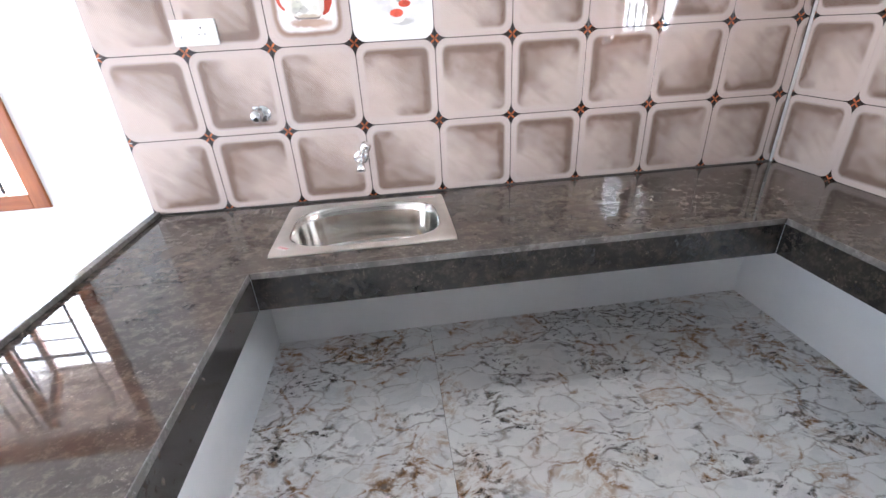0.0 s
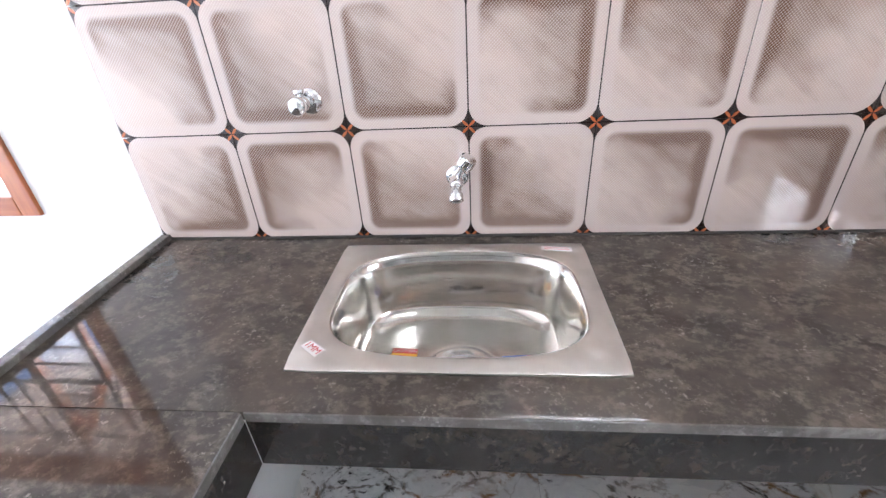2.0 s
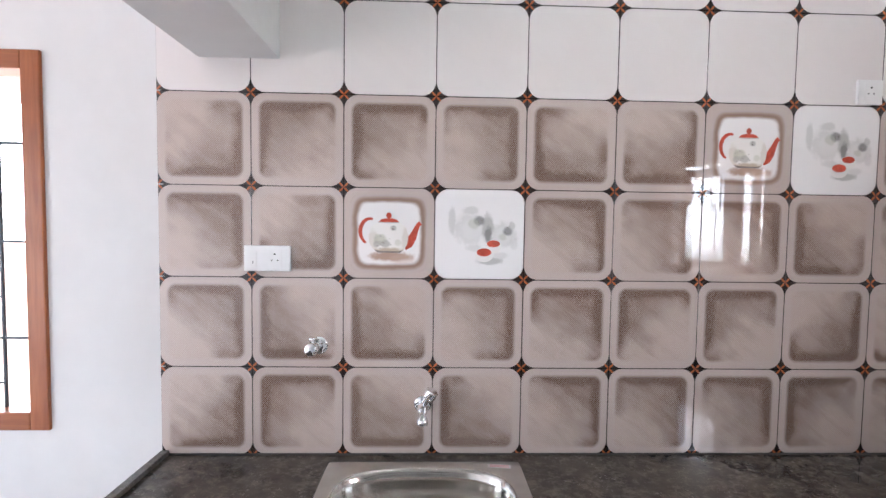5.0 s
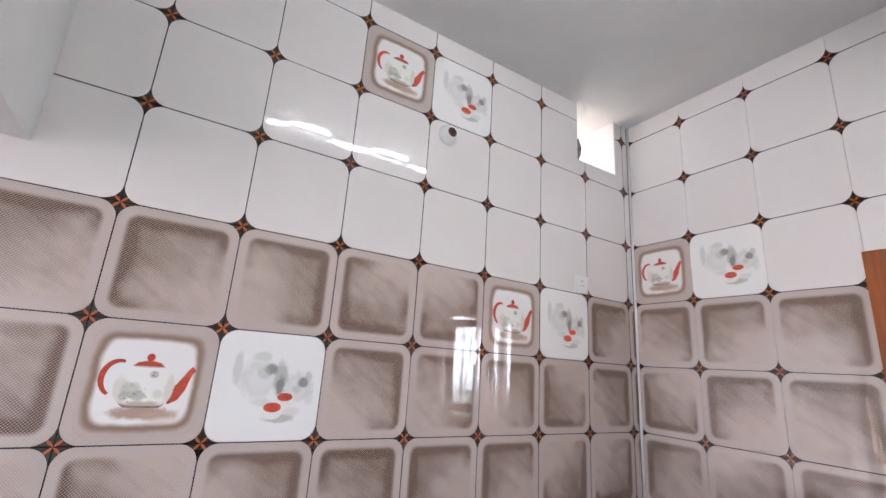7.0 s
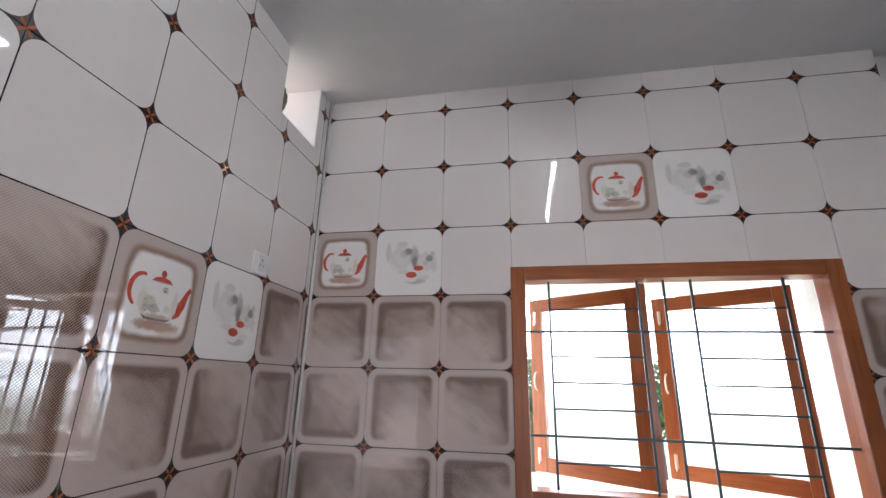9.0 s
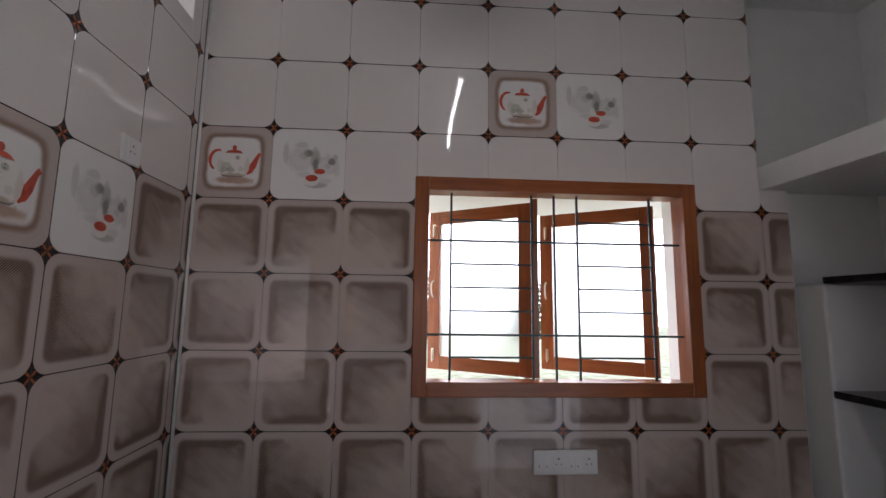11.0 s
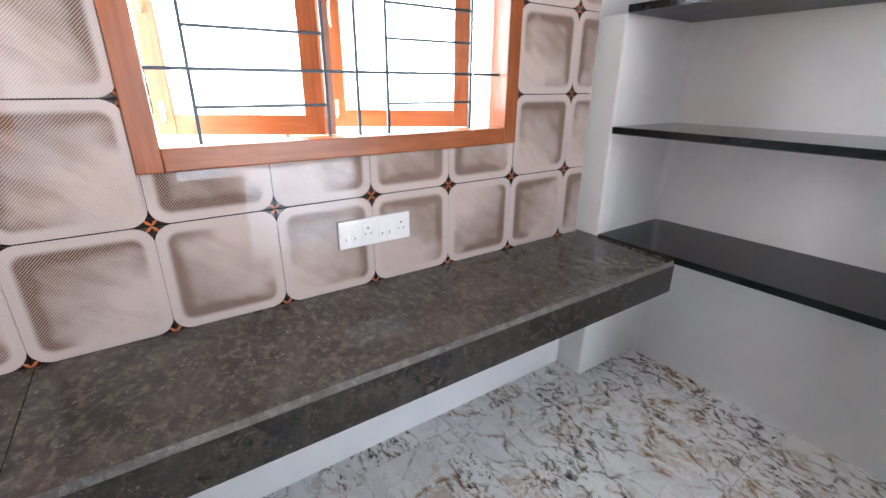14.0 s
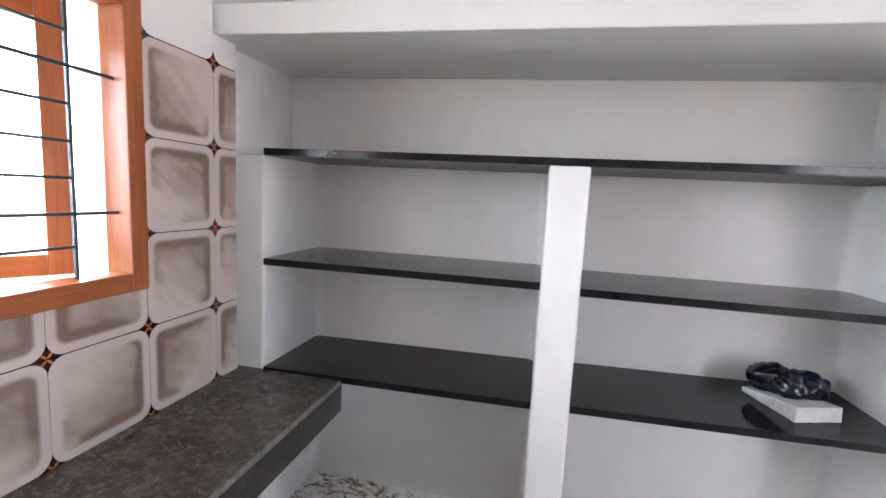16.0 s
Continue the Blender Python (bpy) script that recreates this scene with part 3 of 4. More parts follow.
# ---- windows ----
def window(name, m, w, h, frame_w, uprights, long_bars, short_bars, shutters, label):
    """Local: x across, z up, y outwards; origin at the lower left of the frame on the inner face."""
    win = tagged(new(name), label, "window", "", "structure")
    f, d = frame_w, 0.085
    frame_ob = tagged(new("window_frame"), "orange-brown varnished wooden frame")
    frame_ob.parent = win
    for b in ((0, f, 0, h), (w - f, w, 0, h), (f + 0.0005, w - f - 0.0005, 0, f), (f + 0.0005, w - f - 0.0005, h - f, h)):
        bm = bmesh.new()
        box(bm, b[0], b[1], -0.008, d, b[2], b[3])
        bevelled(bm, 0.004)
        part("frame_member", bm, WOOD_ACROSS if b[1] - b[0] > 0.3 else WOOD, frame_ob)
    grille = tagged(new("grille"), "dark painted iron bars")
    grille.parent = win
    for x in uprights:
        box_part("bar", (x - 0.0045, x + 0.0045, 0.0355, 0.0445, f - 0.01, h - f + 0.01), IRON, grille, "", 0.0015)
    for z in long_bars:
        box_part("bar", (f - 0.01, w - f + 0.01, 0.035, 0.045, z - 0.0045, z + 0.0045), IRON, grille, "", 0.0015)
    for x0, x1, zs in short_bars:
        for z in zs:
            box_part("bar", (x0, x1, 0.0358, 0.0442, z - 0.004, z + 0.004), IRON, grille, "", 0.0015)
    for hinge, sw, angle in shutters:
        sh = tagged(new("shutter"), "wooden glazed shutter swung open")
        sh.parent = win
        sh.matrix_local = pose(hinge, d + 0.062, f - 0.006, 0, 0, -angle)
        sh_h, st = h - 2 * f, 0.062
        for b in ((-st, 0, 0, sh_h), (-sw, -sw + st, 0, sh_h), (-sw + st, -st, 0, st), (-sw + st, -st, sh_h - st, sh_h)):
            bm = bmesh.new()
            box(bm, b[0] + 0.0003, b[1] - 0.0003, -0.016, 0.016, b[2], b[3])
            bevelled(bm, 0.003)
            part("rail", bm, WOOD_ACROSS if b[1] - b[0] > 0.1 else WOOD, sh)
        pane = box_part("pane", (-sw + st, -st, -0.002, 0.002, st, sh_h - st), FROSTED, sh, "frosted glass pane")
        pane.visible_shadow = False
        bm = bmesh.new()
        for i in range(8):
            a, b = math.pi * i / 8, math.pi * (i + 1) / 8
            p, q = [Vector((-sw + 0.03, -0.016 - 0.022 * math.sin(t), sh_h * 0.5 - 0.04 * math.cos(t))) for t in (a, b)]
            mm = Matrix.Translation(p) @ (q - p).to_track_quat("Z", "Y").to_matrix().to_4x4()
            lathe(bm, [(0.004, 0), (0.004, (q - p).length * 1.1)], 8, mm)
        part("handle", bm, BRASS, sh, "small curved metal handle", True)
        for z in (0.07, sh_h - 0.09):
            bm = bmesh.new()
            box(bm, -sw + 0.023, -sw + 0.037, -0.019, -0.0155, z - 0.028, z + 0.028)
            lathe(bm, [(0.0035, z - 0.036), (0.0035, z + 0.02)], 10, Matrix.Translation((-sw + 0.03, -0.022, 0)))
            part("bolt", bm, BRASS, sh, "small metal tower bolt")
    win.matrix_world = m
    return win


W, H = WIN[1] - WIN[0], WIN[3] - WIN[2]
shorts = [H - a for a in (0.172, 0.357, 0.454, 0.55, 0.736)]
window("window_1", pose(EAST - 0.004, WIN[1], WIN[2], 0, 0, -90), W, H, 0.058, (0.152, 0.494, 0.591, 0.69, 1.01), (H - 0.26, H - 0.646),
       ((0.152, 0.494, shorts), (0.69, 1.01, shorts)), ((0.525, 0.53, 33), (1.09, 0.53, 33)),
       "wooden window with iron bars and shutters swung open")
bm = bmesh.new()
box(bm, 0.512, 0.534, 0.09, 0.13, 0.058, H - 0.058)
mull = thing("window_mullion", bm, WOOD, "slim wooden upright carrying the shutter hinges", "mullion", "structure")
mull.matrix_world = pose(EAST - 0.004, WIN[1], WIN[2], 0, 0, -90)
W2, H2 = NWIN[1] - NWIN[0], NWIN[3] - NWIN[2]
shorts = [H2 - a for a in (0.13, 0.46, 0.55, 0.64, 0.73, 0.82, 1.12)]
window("window_2", pose(NWIN[0], PLY - 0.004, NWIN[2]), W2, H2, 0.062, (0.19, 0.51, 0.61, 0.71, 1.02), (H2 - 0.296, H2 - 0.63, H2 - 0.963),
       ((0.19, 0.51, shorts), (0.71, 1.02, shorts)), ((0.56, 0.53, 62), (1.125, 0.53, 62)),
       "wooden window with iron bars beyond the peninsula counter")

# ---- stone shelves ----
def shelf(x0, x1, z_left, z_right, label):
    """A polished black slab from x1 (east end) to x0; z at the two ends is its top."""
    bm = bmesh.new()
    v = box(bm, x0, x1, BACK + 0.001, FRONT - 0.001, -0.026, 0)
    for q in v:
        q.co.z += z_right if q.co.x > (x0 + x1) / 2 else z_left
    ob = thing("stone_shelf", bm, BLACK_STONE, label, "shelf", "", "black stone shelves")
    under = bmesh.new()
    for q in box(under, x0 + 0.001, x1 - 0.001, BACK + 0.002, FRONT - 0.002, -0.029, -0.0262):
        q.co.z += z_right if q.co.x > (x0 + x1) / 2 else z_left
    bm = bmesh.new()
    v = box(bm, x0, x1, FRONT - 0.0008, FRONT + 0.003, -0.0262, 0.0004)
    for q in v:
        q.co.z += z_right if q.co.x > (x0 + x1) / 2 else z_left
    bevelled(bm, 0.001)
    part("underside", under, SAWN_STONE, ob, "dull sawn grey underside")
    part("front_edge", bm, BLACK_EDGE, ob, "rounded polished black edge")


shelf(1.5405, 2.6495, 0.779, 0.760, "polished black stone shelf level with the counter")
shelf(0.3505, 1.4015, 0.813, 0.787, "polished black stone shelf carrying a wrapped bundle")
shelf(1.5405, 2.6495, 1.228, 1.224, "polished black stone shelf in the middle row")
shelf(0.3505, 1.4015, 1.222, 1.219, "polished black stone shelf in the middle row")
shelf(0.3505, 2.6495, 1.664, 1.667, "long polished black stone shelf over the partition")

# ---- bundle on the shelf ----
bm = bmesh.new()
for q in box(bm, -0.085, 0.085, -0.125, 0.125, 0, 0.056):
    if q.co.z > 0.01 and q.co.y < 0:
        q.co.z = 0.018
bevelled(bm, 0.004)
for q in bm.verts:
    q.co += 0.003 * noise.noise_vector(q.co * 14)
block = thing("stone_offcut", bm, plain("pale_stone", (0.55, 0.56, 0.56), 0.55, 0, 0.18, 60, 0.4), "pale grey stone offcut lying on the black shelf", "offcut")
block.matrix_world = pose(0.606, -2.76, 0.8075, 0, 1.42, 16)
bm = bmesh.new()
for cx, cy, size, shift in ((0.052, -0.02, 0.060, 1.0), (-0.042, 0.0, 0.056, 6.0), (0.0, 0.024, 0.050, 11.0)):
    lump = bmesh.ops.create_icosphere(bm, subdivisions=4, radius=1)["verts"]
    for q in lump:
        n = q.co.normalized()
        r = 1 + 0.22 * noise.noise(n * 1.8 + Vector((shift, 1, 2))) + 0.10 * noise.noise(n * 4.5 + Vector((shift, 0, 0))) - 0.10 * abs(noise.noise(n * 7.0 + Vector((0, shift, 0))))
        q.co = Vector((cx + n.x * size * r * 1.1, cy + n.y * size * r * 0.95, max(0, 0.042 + n.z * 0.054 * r)))
bag = thing("plastic_bag", bm, plain("black_blue_plastic", (0.004, 0.005, 0.014), 0.2, 0, 0.3, 30, 0.3), "crumpled dark blue plastic bag on the stone offcut", "bag", smooth=True)
bag.matrix_world = pose(0.596, -2.785, 0.836, 6, 0, -18) @ Matrix.Scale(1.12, 4)

# ---- tube lamp on the ceiling ----
lamp = tagged(new("tube_lamp"), "slim white tube lamp fixed under the ceiling", "lamp")
lamp.location = (1.56, -1.14, CEIL)
box_part("batten", (-0.56, 0.56, -0.02, 0.02, -0.03, 0), PLASTIC, lamp, "", 0.004)
bm = bmesh.new()
lathe(bm, [(0.010, -0.53), (0.010, 0.53)], 20, Matrix.Translation((0, 0, -0.048)) @ Matrix.Rotation(radians(90), 4, "Y"))
part("tube", bm, glow_material("tube_glow", (1.0, 0.97, 0.93), TUBE), lamp, "glowing white tube", True)
for x in (-0.545, 0.545):
    box_part("holder", (x - 0.014, x + 0.014, -0.014, 0.014, -0.066, -0.03), PLASTIC, lamp, "", 0.003)

# ---- outside ----
bm = bmesh.new()
box(bm, -900, 900, -900, 900, -1.2, -0.6)
thing("ground", bm, ground_material(), "dry earth and grass around the house", "ground", "structure")
bm = bmesh.new()
box(bm, PLX + 0.2, PLX + 0.85, -2.45, -0.5, 2.10, 2.17)
thing("sunshade", bm, PLASTER, "white concrete sunshade over the window", "sunshade", "structure")
bm = bmesh.new()
box(bm, -1.95, -0.05, PLY + 0.2, PLY + 0.9, 2.14, 2.21)
thing("sunshade", bm, PLASTER, "white concrete sunshade over the window beyond the counter", "sunshade", "structure")

# glowing sheets added for the bright distance beyond the windows; they light the rooms
for first, last, power, side in ((-80, 45, BACKDROP_GLOW, "eastern"), (45, 140, BACKDROP_GLOW * 0.45, "northern")):
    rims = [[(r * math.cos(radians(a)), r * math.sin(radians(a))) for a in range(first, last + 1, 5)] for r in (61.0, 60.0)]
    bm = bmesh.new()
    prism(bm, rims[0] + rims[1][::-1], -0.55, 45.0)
    thing("backdrop", bm, glow_material("glowing_backdrop", (0.975, 0.97, 1.0), power), "glowing white sheet standing in for bright sky along the " + side + " horizon", "backdrop", "structure")
bm = bmesh.new()
box(bm, WEST - 0.6, 3.9, 0.2504, 1.15, CEIL + 0.02, CEIL + 0.15)
thing("eave", bm, PLASTER, "white plastered roof eave over the north wall", "eave", "structure")
LEAF = plain("leaf_green", (0.06, 0.10, 0.03), 0.6, 0, 0.4, 3)
BARK = plain("bark", (0.12, 0.09, 0.06), 0.9)


def tree(x, y, height, seed):
    rng = random.Random(seed)
    t = tagged(new("tree"), "leafy green tree beyond the house", "tree", "trees outside")
    bm = bmesh.new()
    lathe(bm, [(height * 0.03, 0), (height * 0.02, height * 0.3), (height * 0.012, height * 0.65)], 10)
    for i in range(6):
        a, z = rng.uniform(0, 6.28), height * rng.uniform(0.3, 0.55)
        d = Vector((math.cos(a), math.sin(a), rng.uniform(0.5, 1.1))).normalized()
        lathe(bm, [(height * 0.012, 0), (height * 0.003, height * 0.3)], 6, Matrix.Translation((0, 0, z)) @ d.to_track_quat("Z", "Y").to_matrix().to_4x4())
    part("trunk", bm, BARK, t)
    verts, faces = [], []
    for c in range(46):
        a, r = rng.uniform(0, 6.28), height * 0.17 * math.sqrt(rng.random())
        centre = Vector((r * math.cos(a), r * math.sin(a), height * rng.uniform(0.42, 0.95)))
        for i in range(60):
            p = centre + Vector([rng.gauss(0, height * 0.045) for _ in range(3)])
            u = Vector([rng.gauss(0, 1) for _ in range(3)]).normalized() * height * 0.02
            v = u.orthogonal().normalized() * height * 0.010
            n = len(verts)
            verts += [p - u, p + v, p + u, p - v]
            faces.append((n, n + 1, n + 2, n + 3))
    me = bpy.data.meshes.new("crown")
    me.from_pydata([tuple(v) for v in verts], [], faces)
    me.materials.append(LEAF)
    crown = new("crown", me)
    crown.parent = t
    t.location = (x, y, -0.6)


for i, (x, y, hgt) in enumerate(((14, -0.95, 3.1), (14, -4.2, 3.0))):
    tree(x, y, hgt, i)

# ---- wall tiles ----
N_BASIS = Matrix(((1, 0, 0, 0), (0, 0, -1, 0), (0, 1, 0, 0), (0, 0, 0, 1)))
E_BASIS = Matrix(((0, 0, -1, 0), (-1, 0, 0, 0), (0, 1, 0, 0), (0, 0, 0, 1)))
meshes = {}


def tile_mesh(rects, brown):
    key = (tuple(tuple(round(v, 4) for v in r) for r in rects), brown)
    if key not in meshes:
        bm = bmesh.new()
        for x0, x1, y0, y1 in rects:
            rim = [[bm.verts.new((x, y, z)) for x, y in ((x0 + e, y0 + e), (x1 - e, y0 + e), (x1 - e, y1 - e), (x0 + e, y1 - e))] for e, z in ((0, -0.012), (0, -0.0008), (0.0008, 0))]
            bm.faces.new(rim[0][::-1]), bm.faces.new(rim[2])
            for a, b in zip(rim, rim[1:]):
                for n in range(4):
                    bm.faces.new((a[n], a[(n + 1) % 4], b[(n + 1) % 4], b[n]))
        meshes[key] = to_mesh("tile", bm, TILE_BROWN if brown else TILE_WHITE)
    return meshes[key]


PRINT_RED = plain("print_red", (0.58, 0.10, 0.06), 0.05, 0, 0.3, 60, 0.0)
PRINT_DARK = plain("print_dark", (0.25, 0.22, 0.20), 0.05, 0, 0.3, 90, 0.0)
PRINT_GREY = plain("print_grey", (0.52, 0.51, 0.47), 0.05, 0, 0.2, 50, 0.0)
PRINT_PALE = plain("print_pale", (0.86, 0.84, 0.80), 0.05, 0, 0.03, 30, 0.0)


def wash(k, base, p, x, y, spots):
    """Soft washes of colour laid over a base: spots of (x, y, radius x, radius y, strength, colour)."""
    grain = k.noise(p, 38, 4, 0.65, 0.3)
    for cx, cy, rx, ry, amount, colour in spots:
        dx, dy = (x - cx) * (1 / rx), (y - cy) * (1 / ry)
        d = (dx * dx + dy * dy).sqrt() + (grain - 0.5) * 0.9
        base = k.mix(d.ramp(1.12, 0.55) * amount, base, colour)
    return base


def panel_material():
    """White print fading into a brown ring and out to the tile's beige."""
    k = Mat("print_panel", 0.03, 0, 0.7)
    p = k.coord()
    x, y, _ = k.xyz(p)
    m = (x.abs().op("POWER", 6.0) + y.abs().op("POWER", 6.0)).op("POWER", 1 / 6.0) + k.noise(p, 22, 3) * 0.010 - 0.005
    white = wash(k, (0.90, 0.88, 0.865), p, x, y, [(0.005, -0.076, 0.085, 0.018, 0.85, (0.42, 0.25, 0.16)), (0.045, -0.085, 0.05, 0.02, 0.4, (0.62, 0.45, 0.36))])
    c = k.mix(m.ramp(0.096, 0.110), white, (0.33, 0.225, 0.17))
    k.color(k.mix(m.ramp(0.112, 0.127), c, (0.55, 0.465, 0.425)))
    return k.m


def body_material():
    """White glazed pot body, shaded to its edges, with grey-green blossom."""
    k = Mat("print_body", 0.03, 0, 0.7)
    p = k.coord()
    x, y, _ = k.xyz(p)
    grey, green, shade = (0.42, 0.42, 0.38), (0.55, 0.56, 0.44), (0.66, 0.60, 0.52)
    c = wash(k, (0.91, 0.89, 0.85), p, x, y, [(-0.055, -0.03, 0.022, 0.05, 0.5, shade), (0.055, -0.02, 0.016, 0.045, 0.5, shade), (0.0, -0.06, 0.06, 0.014, 0.8, (0.50, 0.40, 0.27)),
        (-0.03, -0.02, 0.024, 0.02, 0.7, green), (-0.012, -0.034, 0.018, 0.014, 0.7, grey), (-0.04, -0.036, 0.014, 0.012, 0.6, grey), (0.014, 0.018, 0.012, 0.010, 0.7, grey), (0.03, -0.03, 0.014, 0.012, 0.4, green)])
    k.color(c)
    return k.m


def cups_material():
    """White print with a faint grey teapot and jug in soft washes."""
    k = Mat("print_cups", 0.03, 0, 0.7)
    p = k.coord()
    x, y, _ = k.xyz(p)
    mist, grey, dark, green = (0.66, 0.655, 0.63), (0.46, 0.46, 0.43), (0.17, 0.17, 0.16), (0.50, 0.51, 0.43)
    c = wash(k, (0.90, 0.885, 0.87), p, x, y, [(-0.03, 0.02, 0.062, 0.058, 0.75, mist), (-0.028, 0.016, 0.046, 0.042, 0.55, (0.86, 0.85, 0.83)), (-0.092, 0.045, 0.014, 0.05, 0.8, mist), (0.08, 0.0, 0.048, 0.046, 0.75, mist), (0.078, -0.004, 0.034, 0.032, 0.5, (0.86, 0.85, 0.83)), (-0.03, 0.08, 0.030, 0.016, 0.75, mist),
        (0.028, 0.022, 0.022, 0.055, 0.8, grey), (0.03, 0.0, 0.014, 0.03, 0.7, dark), (-0.002, 0.045, 0.020, 0.018, 0.75, dark), (-0.02, 0.035, 0.022, 0.02, 0.5, green),
        (0.094, 0.012, 0.018, 0.018, 0.75, dark), (0.078, -0.008, 0.016, 0.014, 0.5, green), (0.108, 0.03, 0.012, 0.018, 0.5, grey), (0.115, -0.03, 0.016, 0.024, 0.45, mist),
        (0.035, -0.088, 0.05, 0.014, 0.75, grey), (0.07, -0.07, 0.03, 0.014, 0.5, mist), (-0.02, -0.045, 0.03, 0.012, 0.5, mist)])
    k.color(c)
    return k.m


PRINT_PANEL, PRINT_BODY, PRINT_CUPS = panel_material(), body_material(), cups_material()


def flat(outline, z=0.0004):
    """A thin printed shape."""
    bm = bmesh.new()
    bm.faces.new([bm.verts.new((x, y, z)) for x, y in outline])
    return bm


def blob(cx, cy, rx, ry, n=28, turn=0.0, power=2.0):
    out = []
    for i in range(n):
        a = 2 * math.pi * i / n
        c, s = math.cos(a), math.sin(a)
        r = (abs(c) ** power + abs(s) ** power) ** (-1 / power)
        x, y = r * c * rx, r * s * ry
        out.append((cx + x * math.cos(turn) - y * math.sin(turn), cy + x * math.sin(turn) + y * math.cos(turn)))
    return out


def stroke(points, widths):
    left, right = [], []
    for i, (x, y) in enumerate(points):
        a, b = points[max(0, i - 1)], points[min(len(points) - 1, i + 1)]
        d = Vector((b[0] - a[0], b[1] - a[1])).normalized()
        left.append((x - d.y * widths[i], y + d.x * widths[i]))
        right.append((x + d.y * widths[i], y - d.x * widths[i]))
    return left + right[::-1]


def flecks(seed, cx, cy, rx, ry, count, size):
    rng = random.Random(seed)
    bm = bmesh.new()
    for i in range(count):
        a, r = rng.uniform(0, 6.28), math.sqrt(rng.random())
        x, y, s = cx + rx * r * math.cos(a), cy + ry * r * math.sin(a), size * rng.uniform(0.4, 1)
        bm.faces.new([bm.verts.new((px, py, 0.0012)) for px, py in blob(x, y, s, s * rng.uniform(0.4, 1), 7, rng.uniform(0, 3))])
    return bm


def arc(cx, cy, rx, ry, a0, a1, n=12):
    return [(cx + rx * math.cos(radians(a0 + (a1 - a0) * i / n)), cy + ry * math.sin(radians(a0 + (a1 - a0) * i / n))) for i in range(n + 1)]


TEAPOT = [
    ("panel", flat(blob(0, 0, 0.131, 0.131, 40, 0, 7), 0.0002), PRINT_PANEL),
    ("handle", flat(stroke(arc(-0.062, 0.006, 0.033, 0.042, 75, 245), [0.0035 + 0.003 * math.sin(math.pi * i / 12) for i in range(13)]), 0.0006), PRINT_RED),
    ("spout", flat(stroke([(0.048, -0.036), (0.064, -0.030), (0.078, -0.012), (0.087, 0.010), (0.095, 0.028), (0.103, 0.036)], [0.020, 0.018, 0.013, 0.009, 0.007, 0.008]), 0.0006), PRINT_RED),
    ("body", flat([(-0.036, 0.036), (-0.06, 0.02), (-0.068, -0.01), (-0.064, -0.034), (-0.052, -0.052), (-0.036, -0.062), (0.036, -0.062), (0.05, -0.054), (0.06, -0.036), (0.064, -0.008), (0.056, 0.02), (0.034, 0.036)], 0.0008), PRINT_BODY),
    ("foot", flat([(-0.05, -0.054), (-0.036, -0.064), (0.036, -0.064), (0.048, -0.056), (0.03, -0.059), (-0.03, -0.058)], 0.0010), PRINT_DARK),
    ("lid", flat([(-0.036, 0.037), (-0.026, 0.046), (-0.01, 0.05), (0.01, 0.05), (0.024, 0.046), (0.034, 0.037)], 0.0010), PRINT_RED),
    ("knob", flat(blob(-0.001, 0.059, 0.009, 0.010), 0.0010), PRINT_RED),
    ("lid_rim", flat(stroke([(-0.036, 0.0365), (0.0, 0.035), (0.034, 0.0365)], [0.0012] * 3), 0.0012), PRINT_GREY),
    ("flowers", flecks(4, -0.02, -0.028, 0.032, 0.024, 16, 0.0026), PRINT_GREY),
    ("flowers", flecks(5, -0.022, -0.03, 0.026, 0.02, 8, 0.002), PRINT_DARK),
    ("flower", flecks(6, 0.014, 0.018, 0.006, 0.006, 4, 0.003), PRINT_DARK),
]
CUPS = [
    ("panel", flat(blob(0, 0, 0.1475, 0.1475, 56, 0, 7.3), 0.0002), PRINT_CUPS),
    ("cup_back", flat(blob(0.046, -0.040, 0.027, 0.022), 0.0004), PRINT_PALE),
    ("tea_back", flat(blob(0.047, -0.030, 0.022, 0.0115), 0.0006), PRINT_RED),
    ("cup", flat(blob(0.016, -0.070, 0.030, 0.022), 0.0008), PRINT_PALE),
    ("tea", flat(blob(0.016, -0.059, 0.0245, 0.0135), 0.0010), PRINT_RED),
    ("flower", flecks(9, 0.002, 0.045, 0.008, 0.008, 5, 0.003), PRINT_DARK),
    ("flower", flecks(10, 0.092, 0.014, 0.010, 0.012, 5, 0.003), PRINT_DARK),
]
PICTURES = {}
for kind, prints in (("pot", TEAPOT), ("cups", CUPS)):
    PICTURES[kind] = [(n, to_mesh(n, b, mat)) for n, b, mat in prints]


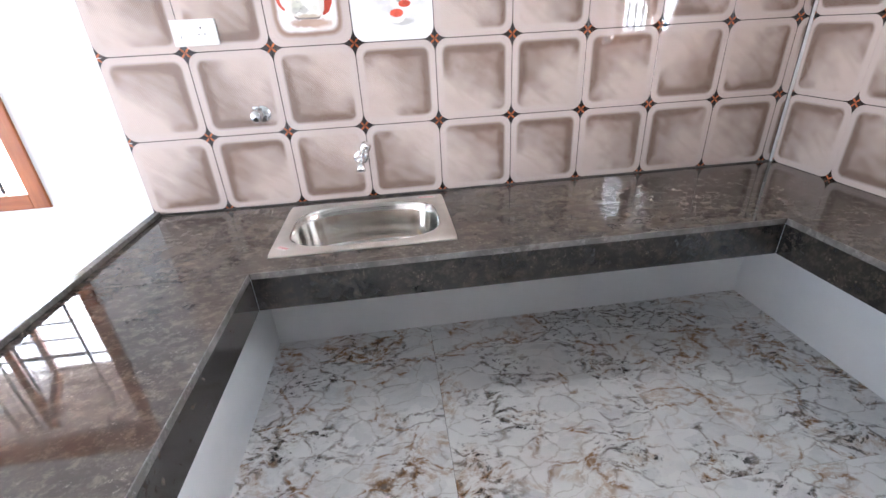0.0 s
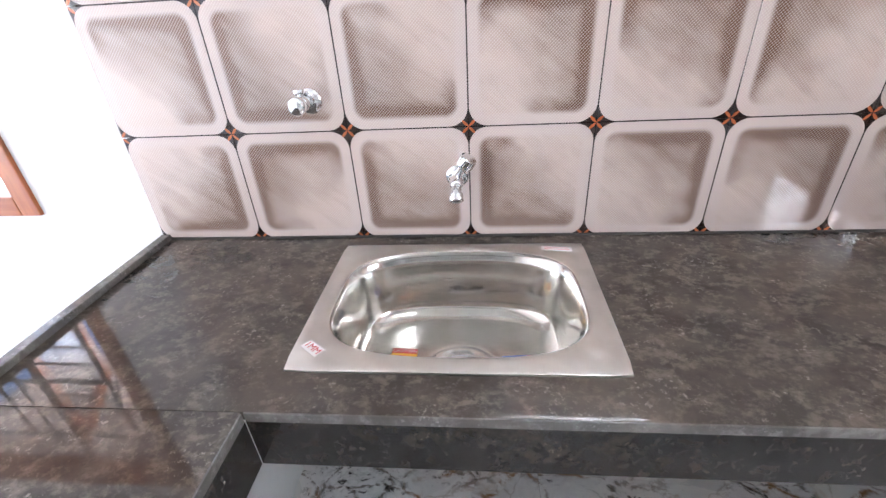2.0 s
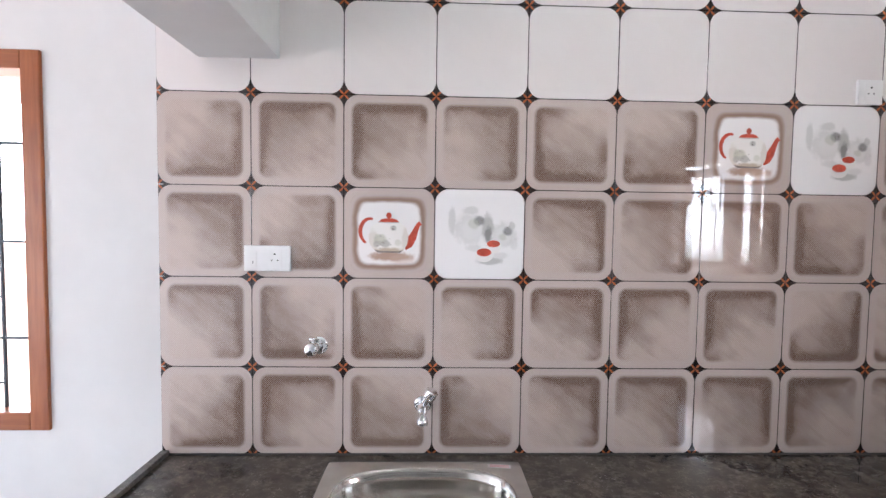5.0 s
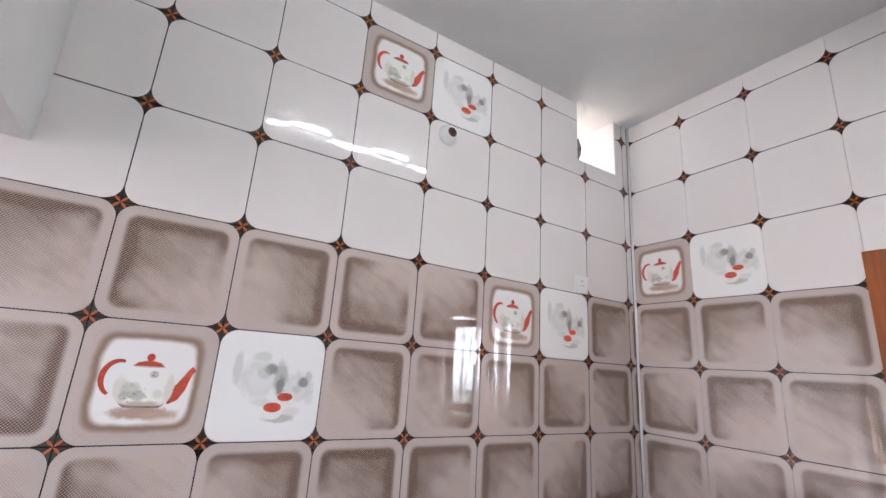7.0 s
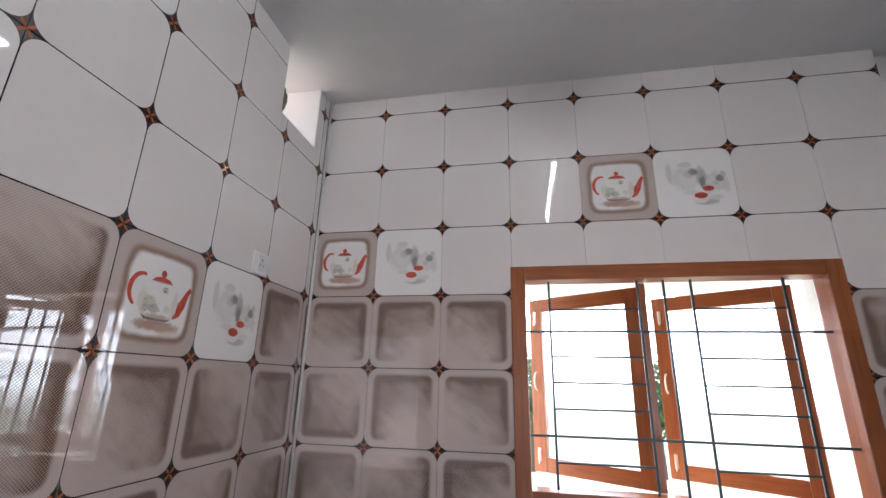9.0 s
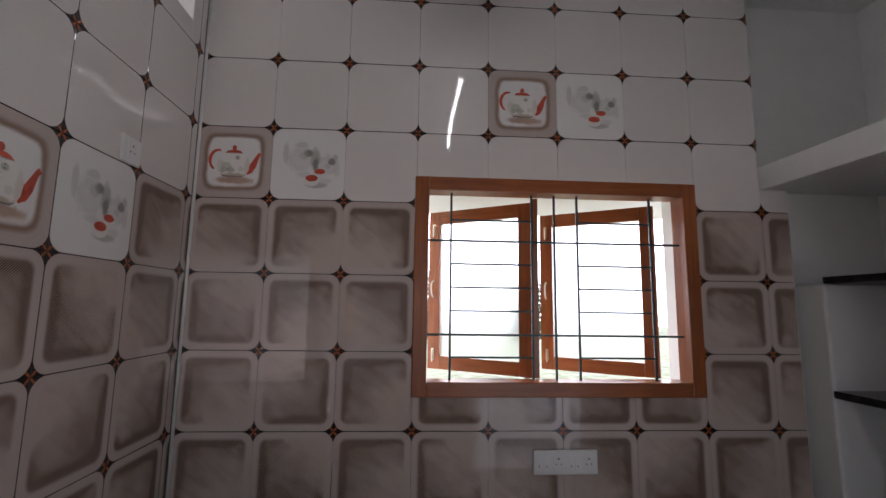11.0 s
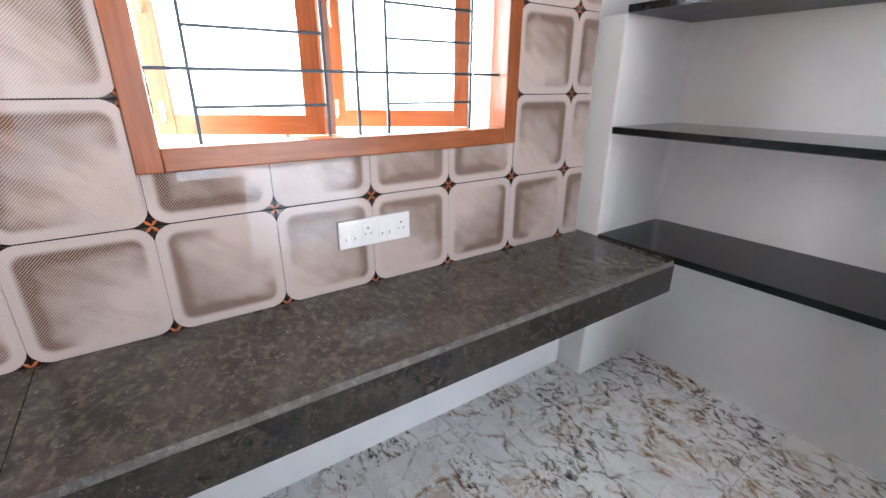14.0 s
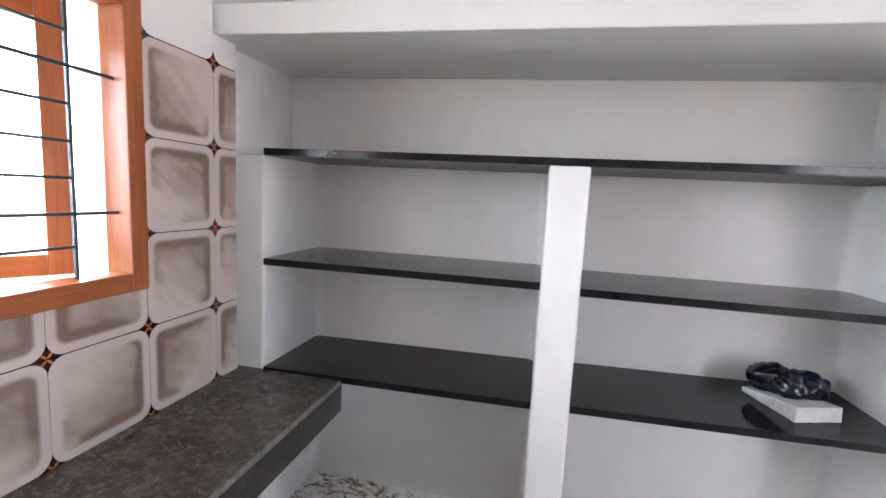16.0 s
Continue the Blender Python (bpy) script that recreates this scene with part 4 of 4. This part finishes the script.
def lay_tiles(parent, basis, origin, pitch, columns, rows, limit, holes, pictures):
    """Tiles of a wall: origin of the lower first corner; limit (x1, z1) in the wall's own metres; holes as rectangles there."""
    for i in range(columns):
        for j in range(rows):
            g, gx = 0.0009, 0.0005
            rects = [(i * pitch + gx, min((i + 1) * pitch - gx, limit(j)[0]), j * 0.3 + g, min((j + 1) * 0.3 - g, limit(j)[1]))]
            if rects[0][1] - rects[0][0] < 0.01:
                continue
            for h in holes:
                rects = [q for r in rects for q in cut(r, h)]
            rects = [r for r in rects if r[1] - r[0] > 0.004 and r[3] - r[2] > 0.004]
            if not rects:
                continue
            cx, cy = (i + 0.5) * pitch, (j + 0.5) * 0.3
            brown = (j < 4 and pictures.get((i, j)) != "cups") or pictures.get((i, j)) == "pot"
            ob = new("tile", tile_mesh([(a - cx, b - cx, c - cy, d - cy) for a, b, c, d in rects], brown))
            ob.parent = parent
            ob.matrix_basis = Matrix.Translation(origin) @ basis @ Matrix.Translation((cx, cy, 0))
            for name, me in PICTURES.get(pictures.get((i, j)), ()):
                pr = new(name, me)
                pr.parent = ob


vent = (VENT[0], VENT[1], VENT[2] - TOP, 9)
bm = bmesh.new()
for r in cut((0.012, PLX, 0.0, CEIL - TOP), vent):
    box(bm, r[0], r[1], 0.0112, PLY, TOP + r[2], TOP + r[3])
part("mortar_bed", bm, GROUT, wall_north, "dark grout behind the tiles")
box_part("plaster_edge", (0.0, 0.0119, 0.0004, PLY, TOP, CEIL), PLASTER, wall_north)
lay_tiles(wall_north, N_BASIS, (0, 0, TOP), 0.3, 10, 8, lambda j: (EAST - 0.012, CEIL - TOP), [vent],
          {(2, 2): "pot", (3, 2): "cups", (6, 3): "pot", (7, 3): "cups", (4, 6): "pot", (5, 6): "cups"})
window_hole = (-WIN[1] - 0.001, -WIN[0] + 0.001, WIN[2] - TOP - 0.001, WIN[3] - TOP + 0.001)
bm = bmesh.new()
for lo, hi, far in ((0, 2.05 - TOP, 2.498), (2.05 - TOP, CEIL - TOP, 2.378)):
    for r in cut((-PLY, far, lo, hi), window_hole):
        box(bm, EAST + 0.0112, PLX, -r[1], -r[0], TOP + r[2], TOP + r[3])
part("mortar_bed", bm, GROUT, wall_east, "dark grout behind the tiles")
lay_tiles(wall_east, E_BASIS, (EAST, 0, TOP), EPITCH, 9, 8, lambda j: ((2.50 if j < 5 else 2.38), CEIL - TOP),
          [window_hole, (2.38, 9, 2.05 - TOP, 9)], {(0, 4): "pot", (1, 4): "cups", (4, 5): "pot", (5, 5): "cups"})
bm = bmesh.new()
lathe(bm, [(0.006, TOP), (0.006, CEIL)], 12, Matrix.Translation((EAST - 0.006, -0.006, 0)))
thing("corner_bead", bm, PLASTIC, "white plastic bead in the tiled corner", "bead", "structure", smooth=True)
for b in ((VENT[0] - 0.0, VENT[0] + 0.004, 0.001, 0.25, VENT[2], CEIL), (VENT[1] - 0.004, VENT[1], 0.001, 0.25, VENT[2], CEIL), (VENT[0] + 0.004, VENT[1] - 0.004, 0.001, 0.25, VENT[2], VENT[2] + 0.004)):
    box_part("vent_lining", b, PLASTER, wall_north)
box_part("plaster_edge", (EAST + 0.002, PLX, -2.503, -2.499, TOP, 2.05), PLASTER, wall_east)

# ragged mortar in the vent
bm = bmesh.new()
bmesh.ops.create_icosphere(bm, subdivisions=3, radius=1)
for q in bm.verts:
    n = q.co.normalized()
    q.co = Vector((n.x * 0.022, n.y * 0.03, n.z * 0.055)) * (1 + 0.6 * noise.noise(n * 3.2))
rag = thing("mortar_lump", bm, plain("grey_mortar", (0.22, 0.19, 0.18), 0.9, 0, 0.4, 60, 0.6), "ragged grey mortar clinging to the vent opening", "mortar")
rag.location = (2.362, 0.03, 2.695)

# ---- floor tiles ----
gx, gy = 0.8, 0.8
for ix in range(-6, 4):
    for iy in range(0, 7):
        x0, x1 = max(WEST + 0.001, 0.30 + ix * gx), min(PLX - 0.001, 0.30 + (ix + 1) * gx - 0.0015)
        y1, y0 = min(PLY - 0.001, 0.62 - iy * gy), max(HALL_SOUTH + 0.001, 0.62 - (iy + 1) * gy + 0.0015)
        if x1 - x0 < 0.02 or y1 - y0 < 0.02:
            continue
        bm = bmesh.new()
        box(bm, x0, x1, y0, y1, -0.011, 0)
        part("floor_tile", bm, MARBLE, floor)
